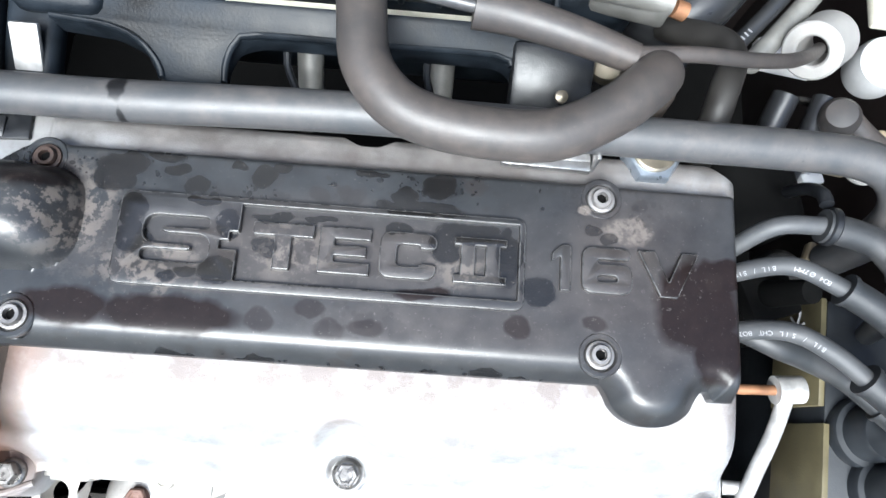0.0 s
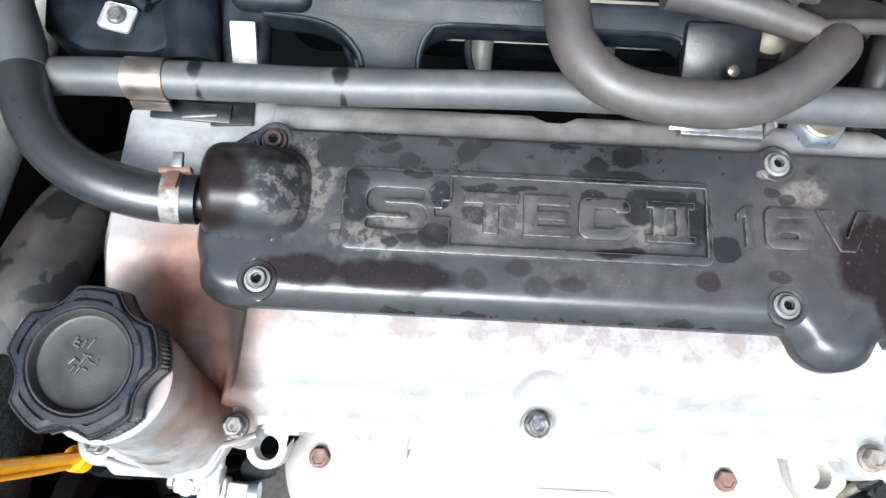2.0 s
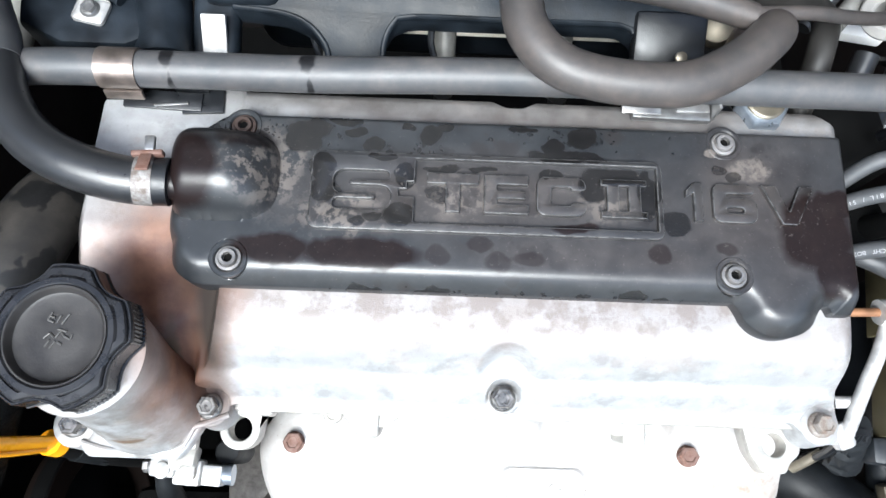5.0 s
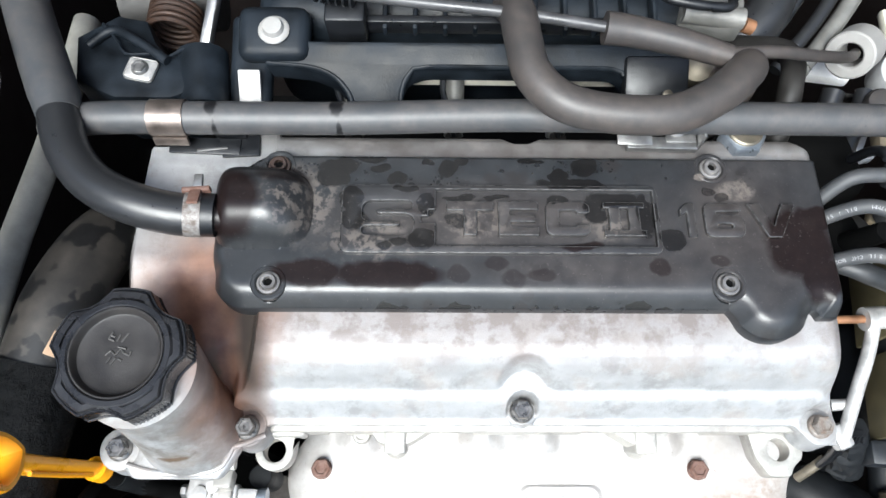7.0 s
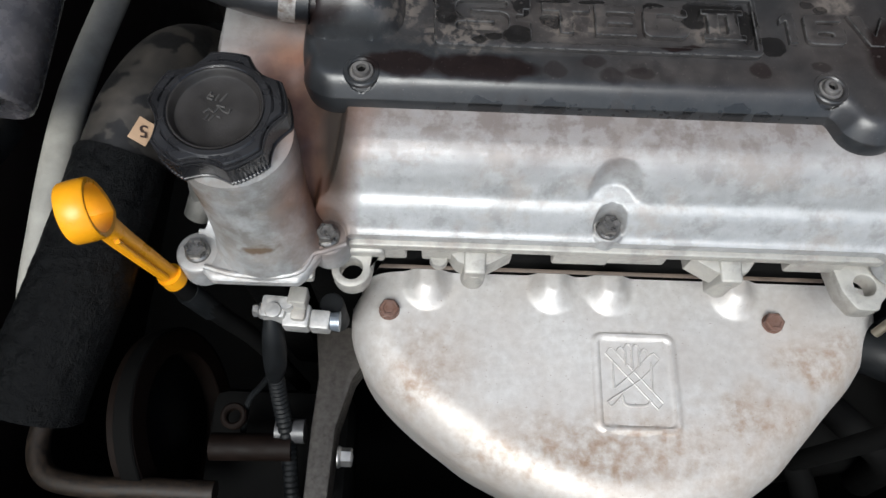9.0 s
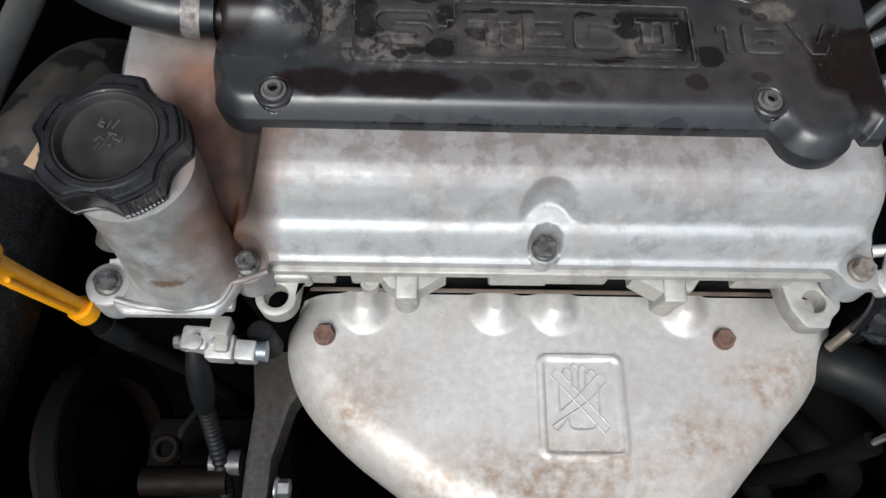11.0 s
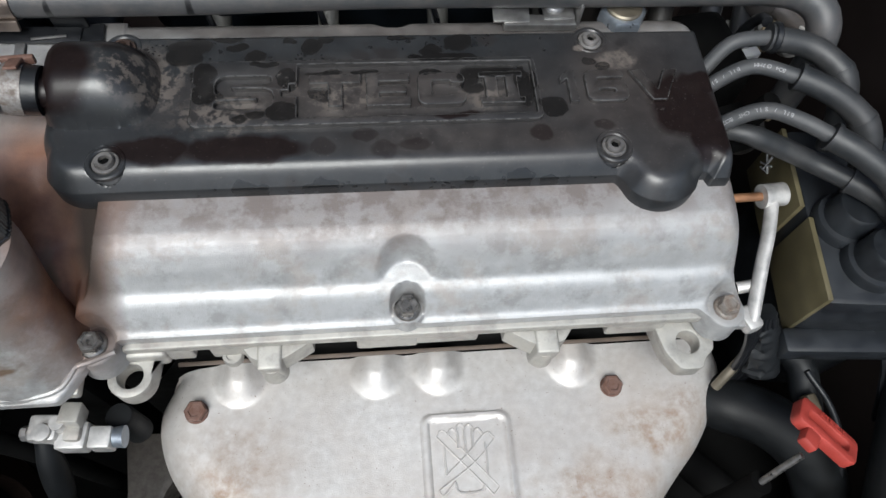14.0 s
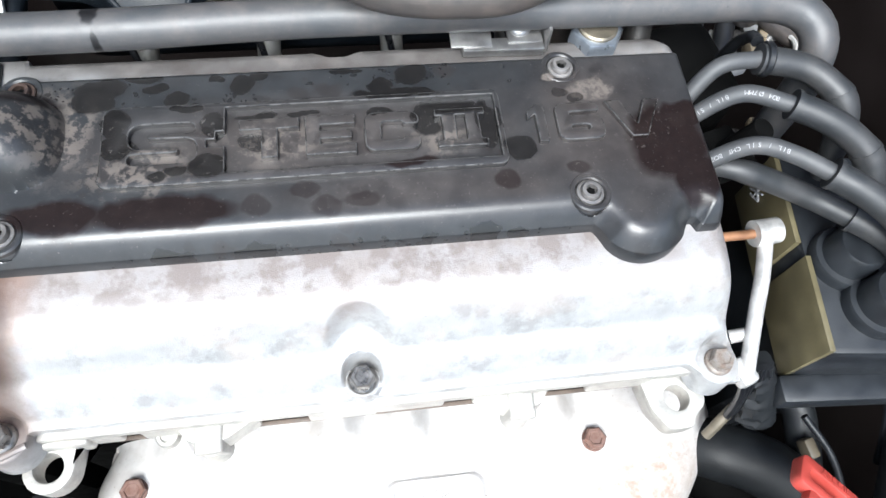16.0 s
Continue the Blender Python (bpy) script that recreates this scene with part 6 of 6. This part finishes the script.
mesh_thing("cable_grommet", grommet, WHITE, (0.254, 0.18, 0.805), "dirty white rubber grommet round the cable", "grommet")

# ---- clutter at the rear on the gearbox side ----
bm = bmesh.new()
box(bm, (0.272, 0.214, 0.750), (0.040, 0.020, 0.010), (0, 0, -8), 0.002)
mesh_thing("white_connector", bm, CARD, (0.272, 0.214, 0.745), "flat white plastic connector", "connector")
bm = bmesh.new()
tube(bm, [(0.150, 0.215, 0.800), (0.172, 0.20, 0.80), (0.20, 0.215, 0.81), (0.215, 0.26, 0.82)], 0.016, 20)
mesh_thing("booster_hose", bm, HOSE_BLACK, (0.15, 0.215, 0.8), "black curved hose behind the throttle cable", "hose")
bm = bmesh.new()
tube(bm, [(0.175, 0.165, 0.77), (0.235, 0.240, 0.80), (0.26, 0.29, 0.82)], 0.0032, 10)
mesh_thing("rear_cable", bm, BLACK, (0.175, 0.165, 0.77), "thin black cable crossing behind the engine", "cable")
bm = bmesh.new()
tube(bm, [(0.165, 0.140, 0.76), (0.20, 0.115, 0.745), (0.26, 0.10, 0.73)], 0.0060, 12)
mesh_thing("rear_cable", bm, BLACK, (0.165, 0.14, 0.76), "thick black cable crossing behind the engine", "cable")
sol = empty_thing("vacuum_solenoid", (0.162, 0.178, 0.82), "dark solenoid valve with an orange plug", "solenoid")
bm = bmesh.new()
box(bm, (0.140, 0.182, 0.850), (0.040, 0.024, 0.018), (0, 0, -10), 0.003)
rod(bm, (0.120, 0.178, 0.858), (0.158, 0.174, 0.856), 0.007, 0.007, 18)
part("body", bm, GREYPIPE, sol)
bm = bmesh.new()
rod(bm, (0.1600, 0.1735, 0.852), (0.1665, 0.1725, 0.850), 0.0048, 0.0048, 16)
part("plug", bm, COPPER, sol, "orange plug")
bm = bmesh.new()
tube(bm, [(0.100, 0.185, 0.874), (0.105, 0.170, 0.878), (0.140, 0.166, 0.876), (0.146, 0.180, 0.872)], 0.0030, 10)
part("wire_loop", bm, BLACK, sol)
bm = bmesh.new()
lathe(bm, (0.133, 0.150, 0.838), [(0.012, 0), (0.013, 0.003), (0.010, 0.012), (0.004, 0.014)], 24, (-0.3, -0.4, 0.8))
mesh_thing("egr_union", bm, BRASS, (0.133, 0.15, 0.83), "bright brass union beside the hose", "union")

house = empty_thing("thermostat_housing", (0.225, 0.12, 0.76), "cast thermostat housing with bolts and brackets", "thermostat housing")
bm = bmesh.new()
box(bm, (0.215, 0.105, 0.780), (0.060, 0.060, 0.060), (0, 0, 10), 0.010, 3)
part("casting", bm, DARK, house)
for a, b, w, mat in (((0.254, 0.143, 0.790), (0.2390, 0.125, 0.788), 0.0040, GREYPIPE), ((0.2390, 0.126, 0.788), (0.2405, 0.108, 0.784), 0.0036, GREYPIPE), ((0.271, 0.142, 0.792), (0.258, 0.118, 0.786), 0.0044, STEEL)):
    a, b = Vector(a), Vector(b)
    bm = bmesh.new()
    box(bm, (a + b) / 2, (w, (b - a).length, 0.0030), (0, 0, math.degrees(math.atan2(b.y - a.y, b.x - a.x)) - 90), 0.0008)
    part("strap", bm, mat, house)
bm = bmesh.new()
plate(bm, [(0.2415, 0.122), (0.2480, 0.133), (0.2555, 0.1265), (0.2480, 0.1130)], 0.782, 0.785, 0.0008)
part("strap_plate", bm, WHITE, house, "pale flat plate")
bm = bmesh.new()
ring_plate(bm, (0.2965, 0.1275, 0.784), 0.0085, 0.0110, 0.010, (-0.5, -0.3, 0.8))
part("ring", bm, WHITE, house, "pale ring")
bm = bmesh.new()
box(bm, (0.2620, 0.1155, 0.786), (0.0130, 0.0075, 0.008), (0, 0, 14), 0.0015)
part("connector", bm, PALE, house, "pale connector")
plug = empty_thing("sensor_plug", (0.279, 0.128, 0.775), "ochre plastic sensor plug with a clip arm", "connector")
bm = bmesh.new()
box(bm, (0.2785, 0.1270, 0.788), (0.0125, 0.0140, 0.012), (0, 0, -8), 0.002)
part("body", bm, OCHRE, plug)
bm = bmesh.new()
box(bm, (0.2855, 0.1400, 0.793), (0.0055, 0.0180, 0.006), (0, 0, -26), 0.001)
box(bm, (0.2980, 0.1420, 0.794), (0.0100, 0.0060, 0.006), (0, 0, 6), 0.0015)
part("clip_arm", bm, OCHRE, plug)
bm = bmesh.new()
box(bm, (0.2785, 0.1290, 0.7945), (0.0060, 0.0050, 0.0016), (0, 0, -8), 0.0004)
part("seal", bm, BLACK, plug)
for pts, r in (([(0.266, 0.160, 0.800), (0.257, 0.135, 0.792), (0.244, 0.108, 0.786), (0.236, 0.085, 0.775)], 0.0062), ([(0.244, 0.160, 0.800), (0.236, 0.138, 0.790), (0.228, 0.112, 0.784), (0.222, 0.09, 0.77)], 0.0075)):
    bm = bmesh.new()
    tube(bm, pts, r, 14)
    mesh_thing("bypass_hose", bm, HOSE_BLACK, pts[0], "black rubber hose running down behind the leads", "hose")
neck = empty_thing("bottle_neck", (0.374, 0.25, 0.685), "pale plastic elbow with a rounded cap", "bottle neck")
bm = bmesh.new()
lathe(bm, (0.3740, 0.2480, 0.685), [(0.0195, 0), (0.0205, 0.004), (0.0205, 0.022), (0.0190, 0.0275), (0.0120, 0.0300), (0.003, 0.0305)], 36, (-0.1, -0.2, 1))
part("cap", bm, PALE, neck)
bm = bmesh.new()
tube(bm, [(0.380, 0.2580, 0.702), (0.394, 0.2610, 0.704), (0.415, 0.2650, 0.704), (0.438, 0.268, 0.702)], 0.0100, 18)
part("spout", bm, PALE, neck)
bm = bmesh.new()
box(bm, (0.398, 0.2840, 0.716), (0.078, 0.0340, 0.010), (0, 0, -2), 0.003)
mesh_thing("ivory_cover", bm, IVORY, (0.398, 0.284, 0.711), "ivory plastic cover panel at the rear", "cover panel")
bm = bmesh.new()
tube(bm, [(0.231, 0.186, 0.792), (0.243, 0.200, 0.796), (0.262, 0.224, 0.802), (0.28, 0.25, 0.81)], 0.0062, 16)
ring_plate(bm, (0.2305, 0.1855, 0.790), 0.0030, 0.0064, 0.004, (-0.6, -0.7, 0.35))
mesh_thing("grey_rod", bm, GREYPIPE, (0.231, 0.186, 0.792), "grey metal rod with a hollow end", "rod")
lead_rod = empty_thing("marked_hose", (0.211, 0.184, 0.79), "black hose with faint white print", "hose")
bm = bmesh.new()
tube(bm, [(0.211, 0.184, 0.790), (0.222, 0.196, 0.794), (0.243, 0.220, 0.802), (0.26, 0.245, 0.81)], 0.0050, 14)
part("hose", bm, HOSE_BLACK, lead_rod)
bm = bmesh.new()
for k in range(6):
    box(bm, (0.2155 + 0.0019 * k, 0.1885 + 0.0021 * k, 0.7968 + 0.0007 * k), (0.0030, 0.0009, 0.0004), (0, 0, -42), 0)
part("print_bars", bm, PRINT, lead_rod, "faint white print", smooth=False)
bm = bmesh.new()
lathe(bm, (0.2460, 0.0610, 0.768), [(0.0140, 0), (0.0150, 0.004), (0.0150, 0.012), (0.0120, 0.018), (0.004, 0.020)], 28, (-0.2, -0.1, 1))
mesh_thing("pressure_switch", bm, SOOTY, (0.246, 0.061, 0.768), "dull dark rounded switch under the leads", "switch")
bm = bmesh.new()
box(bm, (0.2630, 0.0720, 0.782), (0.0100, 0.0140, 0.008), (0, 0, -20), 0.002)
mesh_thing("loom_clip", bm, OCHRE, (0.263, 0.072, 0.778), "ochre plastic clip under the leads", "clip")
bm = bmesh.new()
tube(bm, [(0.17, 0.19, 0.81), (0.195, 0.165, 0.835), (0.185, 0.128, 0.845), (0.18, 0.10, 0.82)], 0.0075, 16)
mesh_thing("bypass_pipe", bm, SOOTY, (0.17, 0.19, 0.81), "grey bypass pipe behind the coolant hose", "pipe")
bm = bmesh.new()
box(bm, (0.225, 0.045, 0.800), (0.030, 0.030, 0.010), (0, 10, 20), 0.002)
rod(bm, (0.222, 0.045, 0.79), (0.232, 0.040, 0.832), 0.008, 0.006, 16)
mesh_thing("lead_holder", bm, DARK, (0.225, 0.045, 0.79), "dark lead holder beneath the ignition leads", "holder")

knob = empty_thing("bleed_valve", (0.272, 0.146, 0.79), "brown dusty knob of a valve behind the coolant hose", "valve")
bm = bmesh.new()
lathe(bm, (0.2720, 0.1460, 0.800), [(0.0095, 0), (0.0110, 0.003), (0.0110, 0.009), (0.0080, 0.014), (0.003, 0.015)], 24, (-0.35, -0.1, 0.9))
part("knob", bm, HOSE_U, knob)
bm = bmesh.new()
tube(bm, [(0.275, 0.145, 0.806), (0.288, 0.138, 0.800), (0.305, 0.134, 0.790)], 0.0065, 14)
part("stub", bm, HOSE_U, knob)
bm = bmesh.new()
ring_plate(bm, (0.2600, 0.1500, 0.776), 0.0165, 0.0190, 0.010, (-0.15, -0.3, 0.95), 40)
part("rim", bm, SOOTY, knob, "dark round rim")
